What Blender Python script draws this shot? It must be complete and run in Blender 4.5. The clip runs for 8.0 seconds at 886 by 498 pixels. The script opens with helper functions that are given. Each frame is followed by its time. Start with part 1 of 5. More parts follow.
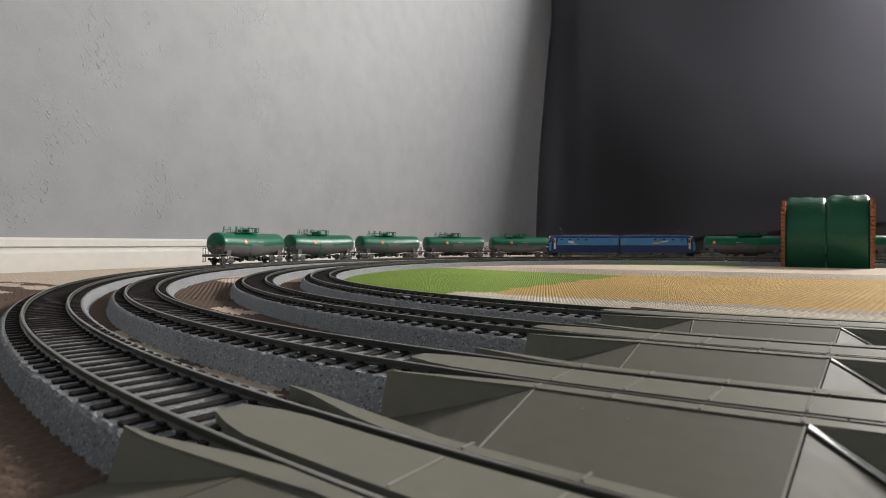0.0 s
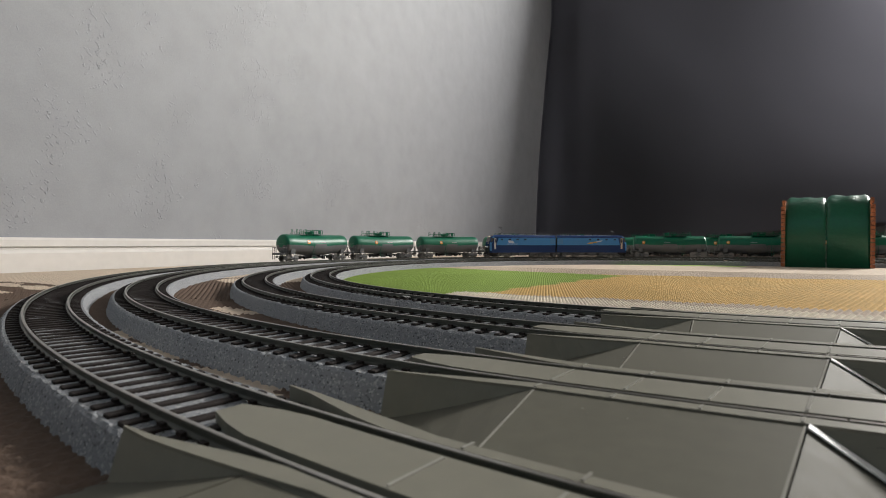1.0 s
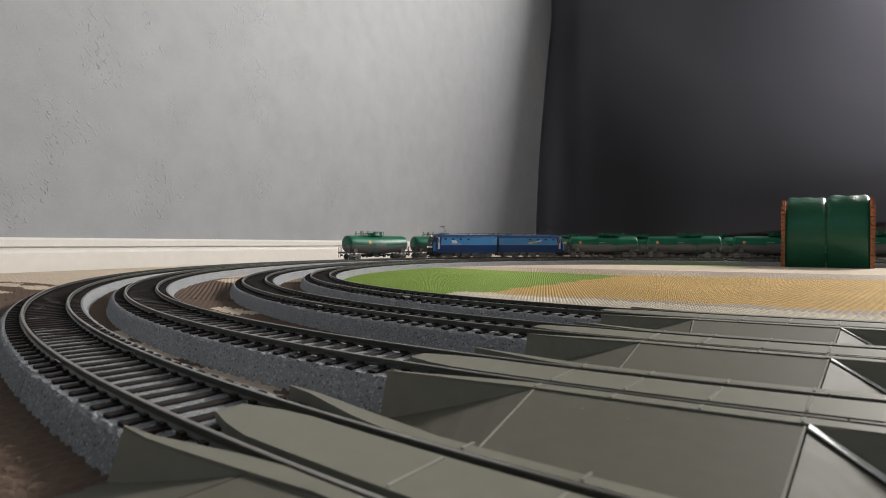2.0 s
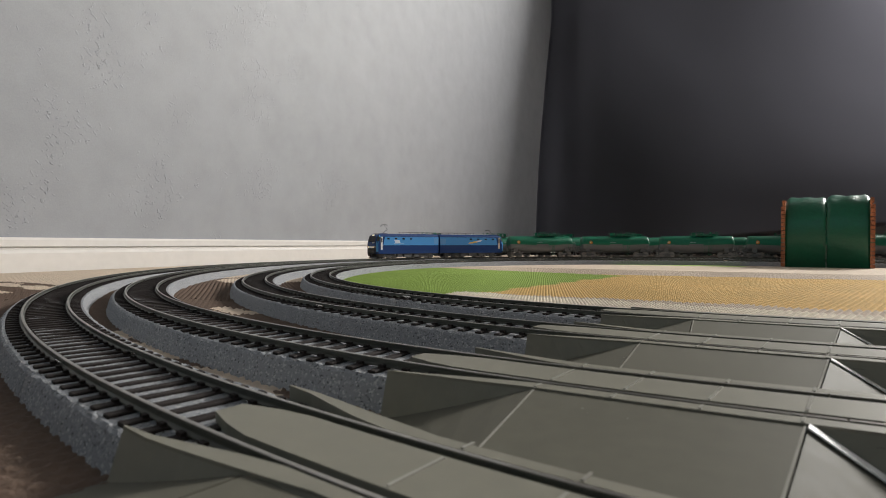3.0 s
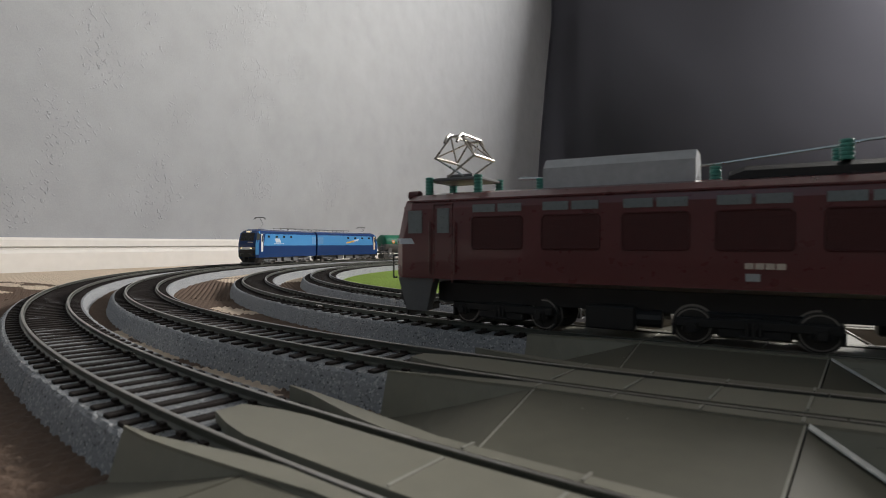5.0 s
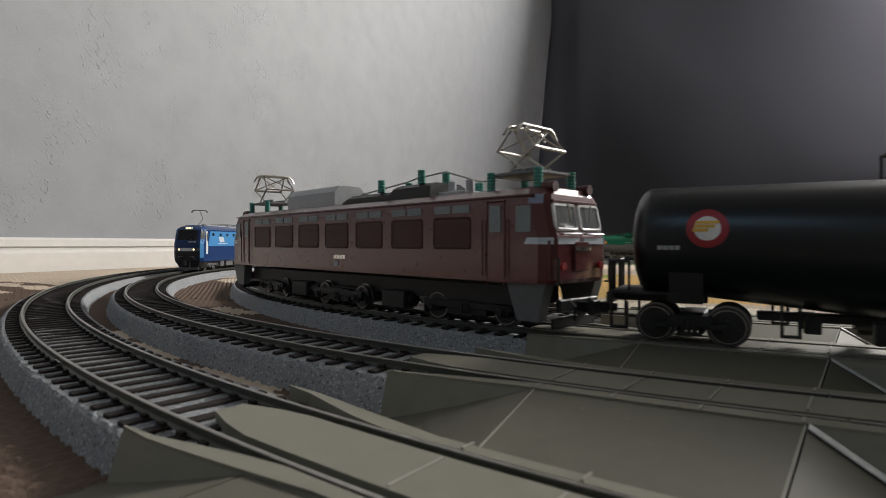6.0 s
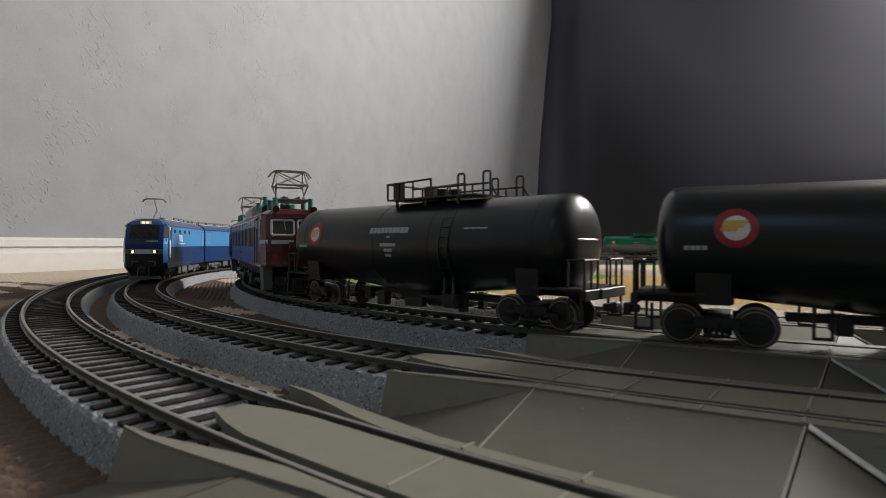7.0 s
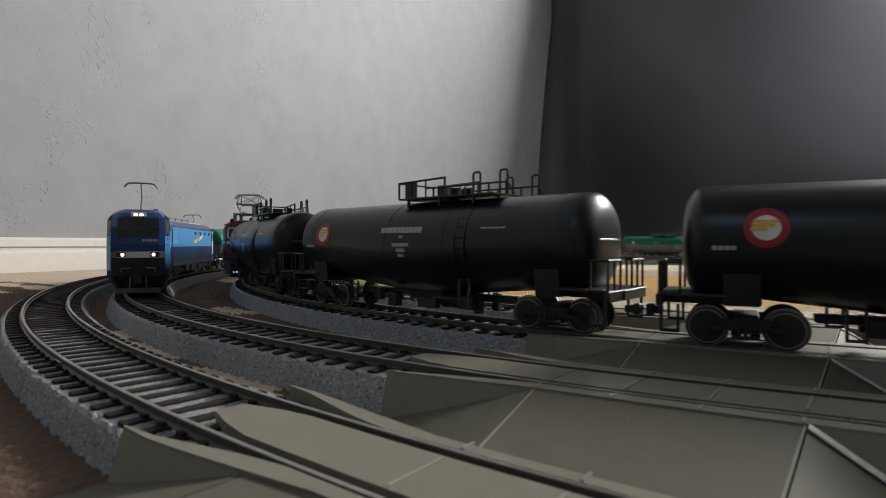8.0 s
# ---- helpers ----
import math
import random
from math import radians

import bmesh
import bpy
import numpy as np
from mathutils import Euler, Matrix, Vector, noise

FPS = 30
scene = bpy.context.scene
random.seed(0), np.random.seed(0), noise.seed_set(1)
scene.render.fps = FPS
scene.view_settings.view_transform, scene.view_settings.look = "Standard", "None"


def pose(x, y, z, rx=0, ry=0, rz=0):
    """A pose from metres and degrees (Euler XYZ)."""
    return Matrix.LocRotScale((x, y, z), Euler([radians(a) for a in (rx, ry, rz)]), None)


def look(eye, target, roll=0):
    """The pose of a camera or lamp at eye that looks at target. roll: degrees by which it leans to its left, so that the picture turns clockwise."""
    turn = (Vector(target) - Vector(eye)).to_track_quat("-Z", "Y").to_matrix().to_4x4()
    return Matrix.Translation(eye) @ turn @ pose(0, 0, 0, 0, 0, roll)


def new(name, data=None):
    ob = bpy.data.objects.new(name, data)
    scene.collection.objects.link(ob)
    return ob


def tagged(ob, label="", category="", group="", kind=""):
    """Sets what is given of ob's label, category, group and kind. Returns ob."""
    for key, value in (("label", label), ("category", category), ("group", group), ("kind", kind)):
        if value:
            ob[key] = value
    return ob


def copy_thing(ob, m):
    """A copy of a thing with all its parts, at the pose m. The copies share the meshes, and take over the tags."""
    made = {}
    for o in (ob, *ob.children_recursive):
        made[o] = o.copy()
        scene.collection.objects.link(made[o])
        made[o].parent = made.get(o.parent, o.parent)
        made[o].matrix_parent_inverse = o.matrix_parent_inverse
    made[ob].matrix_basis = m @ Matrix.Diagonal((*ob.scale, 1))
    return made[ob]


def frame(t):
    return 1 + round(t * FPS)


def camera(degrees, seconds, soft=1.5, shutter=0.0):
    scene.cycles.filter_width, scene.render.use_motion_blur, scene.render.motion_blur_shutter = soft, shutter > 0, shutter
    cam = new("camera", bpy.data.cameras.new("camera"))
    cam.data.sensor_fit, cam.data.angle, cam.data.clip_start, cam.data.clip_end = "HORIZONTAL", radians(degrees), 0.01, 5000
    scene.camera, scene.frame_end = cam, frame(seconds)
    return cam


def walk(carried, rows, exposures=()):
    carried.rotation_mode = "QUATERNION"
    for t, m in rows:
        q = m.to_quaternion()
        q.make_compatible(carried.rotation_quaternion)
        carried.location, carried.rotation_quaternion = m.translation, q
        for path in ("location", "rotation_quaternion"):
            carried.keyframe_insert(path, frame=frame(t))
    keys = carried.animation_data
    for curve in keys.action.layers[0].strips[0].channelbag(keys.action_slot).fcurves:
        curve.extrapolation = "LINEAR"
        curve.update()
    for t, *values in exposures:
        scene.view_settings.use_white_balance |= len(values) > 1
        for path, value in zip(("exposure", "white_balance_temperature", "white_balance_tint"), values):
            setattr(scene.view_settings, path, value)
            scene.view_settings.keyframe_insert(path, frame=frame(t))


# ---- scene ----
cam = camera(77.8, 8.0, soft=0.55, shutter=0.12)
EYE = Vector((-0.1034, -0.0498, 0.0423))
# a small aperture focused on the far bend
cam.data.dof.use_dof, cam.data.dof.focus_distance, cam.data.dof.aperture_fstop = True, 0.45, 46.0
YAW, PITCH, ROLL = radians(26.32), radians(-0.533), 0.065
AIM = EYE + Vector((-math.sin(YAW) * math.cos(PITCH), math.cos(YAW) * math.cos(PITCH), math.sin(PITCH)))
walk(cam, [(0.0, look(EYE, AIM, ROLL)), (8.0, look(EYE, AIM, ROLL))], exposures=[(0.0, 0.0), (8.0, 0.0)])

# ---- world and light ----
world = bpy.data.worlds.new("world")
scene.world = world
world.use_nodes = True
world.node_tree.nodes["Background"].inputs[0].default_value = (0.8, 0.88, 1.0, 1)
world.node_tree.nodes["Background"].inputs[1].default_value = 0.05


def area_lamp(name, eye, target, size_x, size_y, power, color):
    data = bpy.data.lights.new(name, "AREA")
    data.shape, data.size, data.size_y, data.energy, data.color = "RECTANGLE", size_x, size_y, power, color
    ob = new(name, data)
    ob.matrix_world = look(eye, target)
    return ob


# daylight through the window of the far wall, above the black cloth
WIN = (1.05, 2.45, 1.25, 2.25)
area_lamp("window_light", ((WIN[0] + WIN[1]) / 2, 3.285, (WIN[2] + WIN[3]) / 2), ((WIN[0] + WIN[1]) / 2, 0.0, (WIN[2] + WIN[3]) / 2 - 0.6), 1.36, 0.95, 310, (1.0, 0.97, 0.925))
# an added bluish fill lamp before the near wall, which has no window
area_lamp("window_light", (-0.3, -1.53, 1.35), (-0.3, 0.4, 0.6), 0.7, 0.9, 2.9, (0.36, 0.70, 1.0))


# ---- materials ----
def material(name, color, rough=0.5, metal=0.0, var=0.12, scale=120.0, bump=0.0, bscale=None, second=None, spec=0.5, coat=0.0, fine=0.05, rvar=0.09):
    m = bpy.data.materials.new(name)
    m.use_nodes = True
    nt = m.node_tree
    b = nt.nodes["Principled BSDF"]
    b.inputs["Roughness"].default_value = rough
    b.inputs["Metallic"].default_value = metal
    b.inputs["Specular IOR Level"].default_value = spec
    b.inputs["Coat Weight"].default_value = coat
    tc = nt.nodes.new("ShaderNodeTexCoord")

    def noise_node(s, detail=4):
        n = nt.nodes.new("ShaderNodeTexNoise")
        n.inputs["Scale"].default_value = s
        n.inputs["Detail"].default_value = detail
        nt.links.new(tc.outputs["Object"], n.inputs["Vector"])
        return n

    big, small = noise_node(scale * 0.15, 3), noise_node(scale * 4, 5)
    mix = nt.nodes.new("ShaderNodeMix")
    mix.data_type = "RGBA"
    c2 = second or tuple(max(0, c * (1 - var * 2)) for c in color)
    mix.inputs["A"].default_value = (*color, 1)
    mix.inputs["B"].default_value = (*c2, 1)
    nt.links.new(big.outputs["Fac"], mix.inputs["Factor"])
    mul = nt.nodes.new("ShaderNodeMix")
    mul.data_type, mul.blend_type = "RGBA", "MULTIPLY"
    mul.inputs["Factor"].default_value = min(1.0, fine * 6)
    nt.links.new(mix.outputs["Result"], mul.inputs["A"])
    nt.links.new(small.outputs["Fac"], mul.inputs["B"])
    bright = nt.nodes.new("ShaderNodeMix")
    bright.data_type, bright.blend_type = "RGBA", "MULTIPLY"
    bright.inputs["Factor"].default_value = 1.0
    k = 1 + min(1.0, fine * 6)
    bright.inputs["B"].default_value = (k, k, k, 1)
    nt.links.new(mul.outputs["Result"], bright.inputs["A"])
    nt.links.new(bright.outputs["Result"], b.inputs["Base Color"])
    rr = nt.nodes.new("ShaderNodeMapRange")
    rr.inputs["To Min"].default_value = max(0.02, rough - rvar)
    rr.inputs["To Max"].default_value = min(1, rough + rvar)
    nt.links.new(small.outputs["Fac"], rr.inputs["Value"])
    nt.links.new(rr.outputs["Result"], b.inputs["Roughness"])
    if bump:
        bp = nt.nodes.new("ShaderNodeBump")
        bp.inputs["Strength"].default_value = 1.0
        bp.inputs["Distance"].default_value = bump
        nn = noise_node(bscale or scale * 3, 6)
        nt.links.new(nn.outputs["Fac"], bp.inputs["Height"])
        nt.links.new(bp.outputs["Normal"], b.inputs["Normal"])
    return m


def speckled(name, dark, mid, light, scale, bump):
    """Granular stone: cells of several greys with relief."""
    m = material(name, mid, 0.9, bump=0)
    nt = m.node_tree
    b = nt.nodes["Principled BSDF"]
    tc = nt.nodes.new("ShaderNodeTexCoord")
    v = nt.nodes.new("ShaderNodeTexVoronoi")
    v.inputs["Scale"].default_value = scale
    nt.links.new(tc.outputs["Object"], v.inputs["Vector"])
    ramp = nt.nodes.new("ShaderNodeValToRGB")
    e = ramp.color_ramp.elements
    e[0].position, e[0].color = 0.0, (*dark, 1)
    e[1].position, e[1].color = 1.0, (*light, 1)
    e.new(0.10).color = (*mid, 1)
    e.new(0.8).color = (*mid, 1)
    sep = nt.nodes.new("ShaderNodeSeparateColor")
    nt.links.new(v.outputs["Color"], sep.inputs["Color"])
    nt.links.new(sep.outputs["Red"], ramp.inputs["Fac"])
    nt.links.new(ramp.outputs["Color"], b.inputs["Base Color"])
    n = nt.nodes.new("ShaderNodeTexNoise")
    n.inputs["Scale"].default_value, n.inputs["Detail"].default_value = scale * 0.8, 5
    nt.links.new(tc.outputs["Object"], n.inputs["Vector"])
    bp = nt.nodes.new("ShaderNodeBump")
    bp.inputs["Distance"].default_value = bump
    bp.inputs["Strength"].default_value = 1.0
    nt.links.new(n.outputs["Fac"], bp.inputs["Height"])
    nt.links.new(bp.outputs["Normal"], b.inputs["Normal"])
    return m


BALLAST = speckled("ballast", (0.06, 0.062, 0.066), (0.275, 0.285, 0.30), (0.52, 0.52, 0.53), 2000, 0.0004)
SLEEPER = material("sleeper_plastic", (0.030, 0.023, 0.021), 0.7, spec=0.2, var=0.2, scale=300, bump=0.00015, bscale=1500)
RAIL_SIDE = material("rail_side_weathered", (0.10, 0.105, 0.09), 0.42, 0.4, scale=300, var=0.2)
RAIL = material("rail_nickel", (0.42, 0.4, 0.37), 0.34, 0.9, scale=300, var=0.2)
DECK = material("deck_plastic", (0.215, 0.206, 0.165), 0.52, var=0.08, scale=60, bump=0.00002, bscale=3000, fine=0.04, spec=0.25)
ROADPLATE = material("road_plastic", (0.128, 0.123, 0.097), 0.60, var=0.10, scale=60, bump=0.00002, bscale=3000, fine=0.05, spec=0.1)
# paler than the deck to paint highlights on the ribs; also colours the dust
RIB = material("rib_highlight_and_dust", (0.3, 0.29, 0.25), 0.3, var=0.08, scale=60)
# near white, so the glint on the ramp edges is in the colour
LIP_GLINT = material("lip_glint_white", (0.9, 0.9, 0.88), 0.25, var=0.05, spec=1.0)
CHROME = material("bright_metal", (0.75, 0.74, 0.72), 0.22, 1.0)
DARK = material("underframe_black", (0.012, 0.012, 0.013), 0.5, scale=400, var=0.2)
GREYF = material("frame_grey", (0.16, 0.165, 0.17), 0.5, scale=400)
WHEEL_DK = material("wheel_black", (0.03, 0.03, 0.03), 0.4, 0.3, scale=400)
WHEEL = material("wheel_metal", (0.3, 0.29, 0.28), 0.35, 0.9, scale=400)
BLACKTANK = material("tank_black", (0.007, 0.009, 0.012), 0.3, var=0.1, scale=80, fine=0.015, rvar=0.03)
GREENTANK = material("tank_green", (0.0, 0.145, 0.075), 0.38, var=0.1, scale=80)
TANKGREY = material("tank_grey", (0.15, 0.155, 0.16), 0.45, var=0.1, scale=80)
MAROON = material("maroon_paint", (0.115, 0.022, 0.026), 0.28, var=0.05, scale=80, fine=0.01, rvar=0.02, coat=0.5)
MAROON_DK = material("maroon_louvre", (0.07, 0.014, 0.015), 0.5, var=0.1, scale=80)
NAVY = material("navy_paint", (0.009, 0.042, 0.16), 0.26, fine=0.01, rvar=0.02, var=0.08, scale=80)
SKYBLUE = material("sky_blue_paint", (0.08, 0.31, 0.66), 0.26, fine=0.01, rvar=0.02, var=0.08, scale=80)
LTBLUE = material("light_blue_paint", (0.085, 0.26, 0.52), 0.4, var=0.05)
WHITE = material("white_paint", (0.75, 0.75, 0.74), 0.45, var=0.05)
STRIPE = material("pale_stripe", (0.6, 0.66, 0.72), 0.4, var=0.05)
YELLOW = material("yellow_paint", (0.72, 0.42, 0.04), 0.45, var=0.05)
RED = material("red_paint", (0.32, 0.02, 0.03), 0.45, var=0.05)
ORANGE = material("orange_paint", (0.7, 0.22, 0.04), 0.45, var=0.05)
BARGREY = material("lettering_grey", (0.42, 0.44, 0.45), 0.5, var=0.05)
GLASS_DK = material("dark_window", (0.012, 0.013, 0.016), 0.08, var=0.05)
GLASS_UP = material("frosted_window", (0.20, 0.23, 0.24), 0.3, var=0.1, scale=300)
GLASS_LT = material("pale_window", (0.07, 0.08, 0.08), 0.1, var=0.1, scale=300)
CREAM = material("cream_door", (0.68, 0.56, 0.4), 0.5, var=0.05)
INSUL = material("insulator_green", (0.06, 0.27, 0.22), 0.35, var=0.1)
ROOFGREY = material("roof_grey", (0.42, 0.44, 0.46), 0.45, var=0.08, scale=100)
PANTO = material("pantograph_metal", (0.42, 0.40, 0.36), 0.3, 0.9)
SKIRT = material("skirt_grey", (0.13, 0.135, 0.14), 0.45, var=0.08)
TUNNEL_GREEN = material("tunnel_green", (0.008, 0.115, 0.062), 0.36, var=0.15, scale=60, bump=0.0008, bscale=120)
BRICKC = material("portal_brick", (0.45, 0.16, 0.07), 0.55, var=0.15, scale=100)
BASEWHITE = material("baseboard_paint", (0.78, 0.75, 0.71), 0.42, var=0.04, scale=20, fine=0.02)
CLOTH = material("black_cloth", (0.014, 0.014, 0.016), 0.55, var=0.2, scale=10, bump=0.0006, bscale=400)
_nt = CLOTH.node_tree
_tr = _nt.nodes.new("ShaderNodeBsdfTranslucent")
_tr.inputs["Color"].default_value = (0.55, 0.55, 0.6, 1)
_mx = _nt.nodes.new("ShaderNodeMixShader")
_mx.inputs["Fac"].default_value = 0.5
_nt.links.new(_nt.nodes["Principled BSDF"].outputs[0], _mx.inputs[1])
_nt.links.new(_tr.outputs[0], _mx.inputs[2])
_nt.links.new(_mx.outputs[0], _nt.nodes["Material Output"].inputs["Surface"])
CEIL = material("ceiling_grey", (0.2, 0.2, 0.2), 0.8, var=0.03, scale=10)
PLAINWALL = material("plain_wall", (0.10, 0.10, 0.10), 0.8, var=0.05, scale=10)


def lamp_material(name, color, strength):
    m = bpy.data.materials.new(name)
    m.use_nodes = True
    b = m.node_tree.nodes["Principled BSDF"]
    b.inputs["Base Color"].default_value = (*color, 1)
    b.inputs["Emission Color"].default_value = (*color, 1)
    b.inputs["Emission Strength"].default_value = strength
    return m


HEADLIGHT = lamp_material("headlight_glow", (1.0, 0.74, 0.42), 2.6)
TAILLIGHT = lamp_material("tail_light_glow", (0.25, 0.01, 0.01), 0.06)


def wallpaper():
    m = material("wallpaper", (0.355, 0.368, 0.39), 0.6, var=0.11, scale=130, fine=0.03)
    nt = m.node_tree
    b = nt.nodes["Principled BSDF"]
    tc = nt.nodes.new("ShaderNodeTexCoord")
    a = nt.nodes.new("ShaderNodeTexNoise")
    a.inputs["Scale"].default_value, a.inputs["Detail"].default_value = 250, 2
    c = nt.nodes.new("ShaderNodeTexNoise")
    c.inputs["Scale"].default_value, c.inputs["Detail"].default_value = 13, 4
    f = nt.nodes.new("ShaderNodeTexNoise")
    f.inputs["Scale"].default_value, f.inputs["Detail"].default_value = 500, 4
    # flecks run aslant down the paper
    turn = nt.nodes.new("ShaderNodeMapping")
    turn.inputs["Rotation"].default_value = (radians(50), 0, 0)
    pull = nt.nodes.new("ShaderNodeMapping")
    pull.inputs["Scale"].default_value = (1.0, 0.5, 1.0)
    nt.links.new(tc.outputs["Object"], turn.inputs["Vector"])
    nt.links.new(turn.outputs["Vector"], pull.inputs["Vector"])
    nt.links.new(pull.outputs["Vector"], a.inputs["Vector"])
    for n in (c, f):
        nt.links.new(tc.outputs["Object"], n.inputs["Vector"])
    r1 = nt.nodes.new("ShaderNodeMapRange")
    r1.inputs["From Min"].default_value, r1.inputs["From Max"].default_value = 0.61, 0.67
    nt.links.new(a.outputs["Fac"], r1.inputs["Value"])
    r2 = nt.nodes.new("ShaderNodeMapRange")
    r2.inputs["From Min"].default_value, r2.inputs["From Max"].default_value = 0.52, 0.66
    nt.links.new(c.outputs["Fac"], r2.inputs["Value"])
    mu = nt.nodes.new("ShaderNodeMath")
    mu.operation = "MULTIPLY"
    nt.links.new(r1.outputs["Result"], mu.inputs[0])
    nt.links.new(r2.outputs["Result"], mu.inputs[1])
    ad = nt.nodes.new("ShaderNodeMath")
    ad.operation = "MULTIPLY_ADD"
    ad.inputs[1].default_value = 0.12
    nt.links.new(f.outputs["Fac"], ad.inputs[0])
    nt.links.new(mu.outputs["Value"], ad.inputs[2])
    bp = nt.nodes.new("ShaderNodeBump")
    bp.inputs["Distance"].default_value = 0.0013
    bp.inputs["Strength"].default_value = 0.9
    nt.links.new(ad.outputs["Value"], bp.inputs["Height"])
    nt.links.new(bp.outputs["Normal"], b.inputs["Normal"])
    return m


WALLPAPER = wallpaper()


def rug_material(name, color):
    return material(name, color, 0.85, var=0.15, scale=60, bump=0.0004, bscale=900, fine=0.08)


RUG = [rug_material("rug_beige", (0.66, 0.54, 0.42)), rug_material("rug_brown", (0.13, 0.085, 0.06)),
       rug_material("rug_green", (0.33, 0.47, 0.09)), rug_material("rug_ochre", (0.78, 0.52, 0.19)),
       rug_material("rug_pale", (0.86, 0.77, 0.62))]


# ---- mesh helpers ----
def part(name, bm, mat, parent=None, label="", smooth=False):
    me = bpy.data.meshes.new(name)
    bm.to_mesh(me)
    bm.free()
    me.materials.append(mat)
    if smooth:
        for p in me.polygons:
            p.use_smooth = True
    ob = new(name, me)
    if parent is not None:
        ob.parent = parent
    if label:
        ob["label"] = label
    return ob


def empty(name, m=None):
    ob = new(name)
    ob.empty_display_size = 0.01
    if m is not None:
        ob.matrix_world = m
    return ob


def box(bm, c, s, bev=0.0, rz=0.0, ry=0.0):
    m = Matrix.Translation(c) @ Matrix.Rotation(rz, 4, "Z") @ Matrix.Rotation(ry, 4, "Y") @ Matrix.Diagonal((*s, 1))
    g = bmesh.ops.create_cube(bm, size=1, matrix=m)
    if bev:
        edges = {e for v in g["verts"] for e in v.link_edges}
        bmesh.ops.bevel(bm, geom=list(edges), offset=bev, segments=1, affect="EDGES")
    return bm


def cyl(bm, a, b, r, n=10, r2=None):
    a, b = Vector(a), Vector(b)
    d = b - a
    m = Matrix.Translation((a + b) / 2) @ d.to_track_quat("Z", "Y").to_matrix().to_4x4()
    bmesh.ops.create_cone(bm, cap_ends=True, segments=n, radius1=r, radius2=r if r2 is None else r2, depth=d.length, matrix=m)
    return bm


def tube(bm, pts, r, n=6):
    """A bent round bar through the points, in one piece."""
    pts = [Vector(p) for p in pts]
    rings = []
    side = None
    for i, p in enumerate(pts):
        d0 = (p - pts[i - 1]).normalized() if i else (pts[1] - p).normalized()
        d1 = (pts[i + 1] - p).normalized() if i + 1 < len(pts) else d0
        d = (d0 + d1).normalized() if (d0 + d1).length > 1e-4 else d1
        if side is None:
            side = d.orthogonal().normalized()
        side = (side - d * side.dot(d)).normalized()
        up = d.cross(side)
        k = 1 / max(0.5, d.dot(d1))
        rings.append([p + (side * math.cos(a) + up * math.sin(a)) * r * k for a in [2 * math.pi * q / n for q in range(n)]])
    vs = [[bm.verts.new(p) for p in ring] for ring in rings]
    faces = []
    for a, b in zip(vs, vs[1:]):
        for q in range(n):
            faces.append(bm.faces.new((a[q], a[(q + 1) % n], b[(q + 1) % n], b[q])))
    faces.append(bm.faces.new(vs[0][::-1]))
    faces.append(bm.faces.new(vs[-1]))
    bmesh.ops.recalc_face_normals(bm, faces=faces)
    return bm


def loft(bm, rings, caps=True, closed=True):
    vs = [[bm.verts.new(p) for p in ring] for ring in rings]
    for a, b in zip(vs, vs[1:]):
        k = len(a)
        for i in range(k if closed else k - 1):
            bm.faces.new((a[i], a[(i + 1) % k], b[(i + 1) % k], b[i]))
    if caps:
        bm.faces.new(list(reversed(vs[0])))
        bm.faces.new(vs[-1])
    bmesh.ops.recalc_face_normals(bm, faces=bm.faces[:])
    return bm


def B():
    return bmesh.new()


# ---- tracks: four ovals ----
ZR = 0.0132          # rail top
GAUGE = 0.0165
LS = 0.26            # straights
DZ = {"A": -0.0012, "B": 0.0, "C": 0.0, "D": 0.0}    # the outer track lies a little lower in the rug
# near straight's y, where the left bend begins, half width of the bend, its near and far half depths
TRACKS = {"A": (-0.0017, 0.0357, 0.7927, 0.6583, 0.7807), "B": (0.0703, -0.0833, 0.6120, 0.6120, 0.6120),
          "C": (0.1345, -0.0744, 0.5205, 0.5169, 0.5205), "D": (0.1985, -0.0843, 0.4550, 0.4485, 0.4550)}


def lay_out(y0, x0, a, b1, b2):
    """Points of the whole oval's centre line with their distance along it, from the near straight's right end."""
    pts = [(x0 + LS, y0)]
    for k in range(1, 801):
        t = math.pi * k / 800
        pts.append((x0 - a * math.sin(t), y0 + b1 - (b1 if k <= 400 else b2) * math.cos(t)))
        if k == 1:
            pts.insert(1, (x0, y0))
    bend_end = len(pts) - 1
    pts.append((x0 + LS, y0 + b1 + b2))
    b = (b1 + b2) / 2
    for k in range(1, 801):
        t = math.pi * k / 800
        pts.append((x0 + LS + a * math.sin(t), y0 + b + b * math.cos(t)))
    d = [0.0]
    for p, q in zip(pts, pts[1:]):
        d.append(d[-1] + math.hypot(q[0] - p[0], q[1] - p[1]))
    return pts, d, d[bend_end] - LS


LINES = {tr: lay_out(*v) for tr, v in TRACKS.items()}
HALF = {tr: v[2] for tr, v in LINES.items()}


def point_on(tr, s):
    pts, d, _ = LINES[tr]
    s = (s + LS) % d[-1]
    lo, hi = 0, len(d) - 1
    while hi - lo > 1:
        mid = (lo + hi) // 2
        if d[mid] <= s:
            lo = mid
        else:
            hi = mid
    k = (s - d[lo]) / (d[hi] - d[lo])
    return Vector((pts[lo][0] + (pts[hi][0] - pts[lo][0]) * k, pts[lo][1] + (pts[hi][1] - pts[lo][1]) * k, DZ[tr]))


def along(tr, s):
    """Place, heading and outward normal at s on a track's centre line; s = 0 where the left bend begins."""
    t = (point_on(tr, s + 0.001) - point_on(tr, s - 0.001)).normalized()
    return point_on(tr, s), t, Vector((-t.y, t.x, 0))


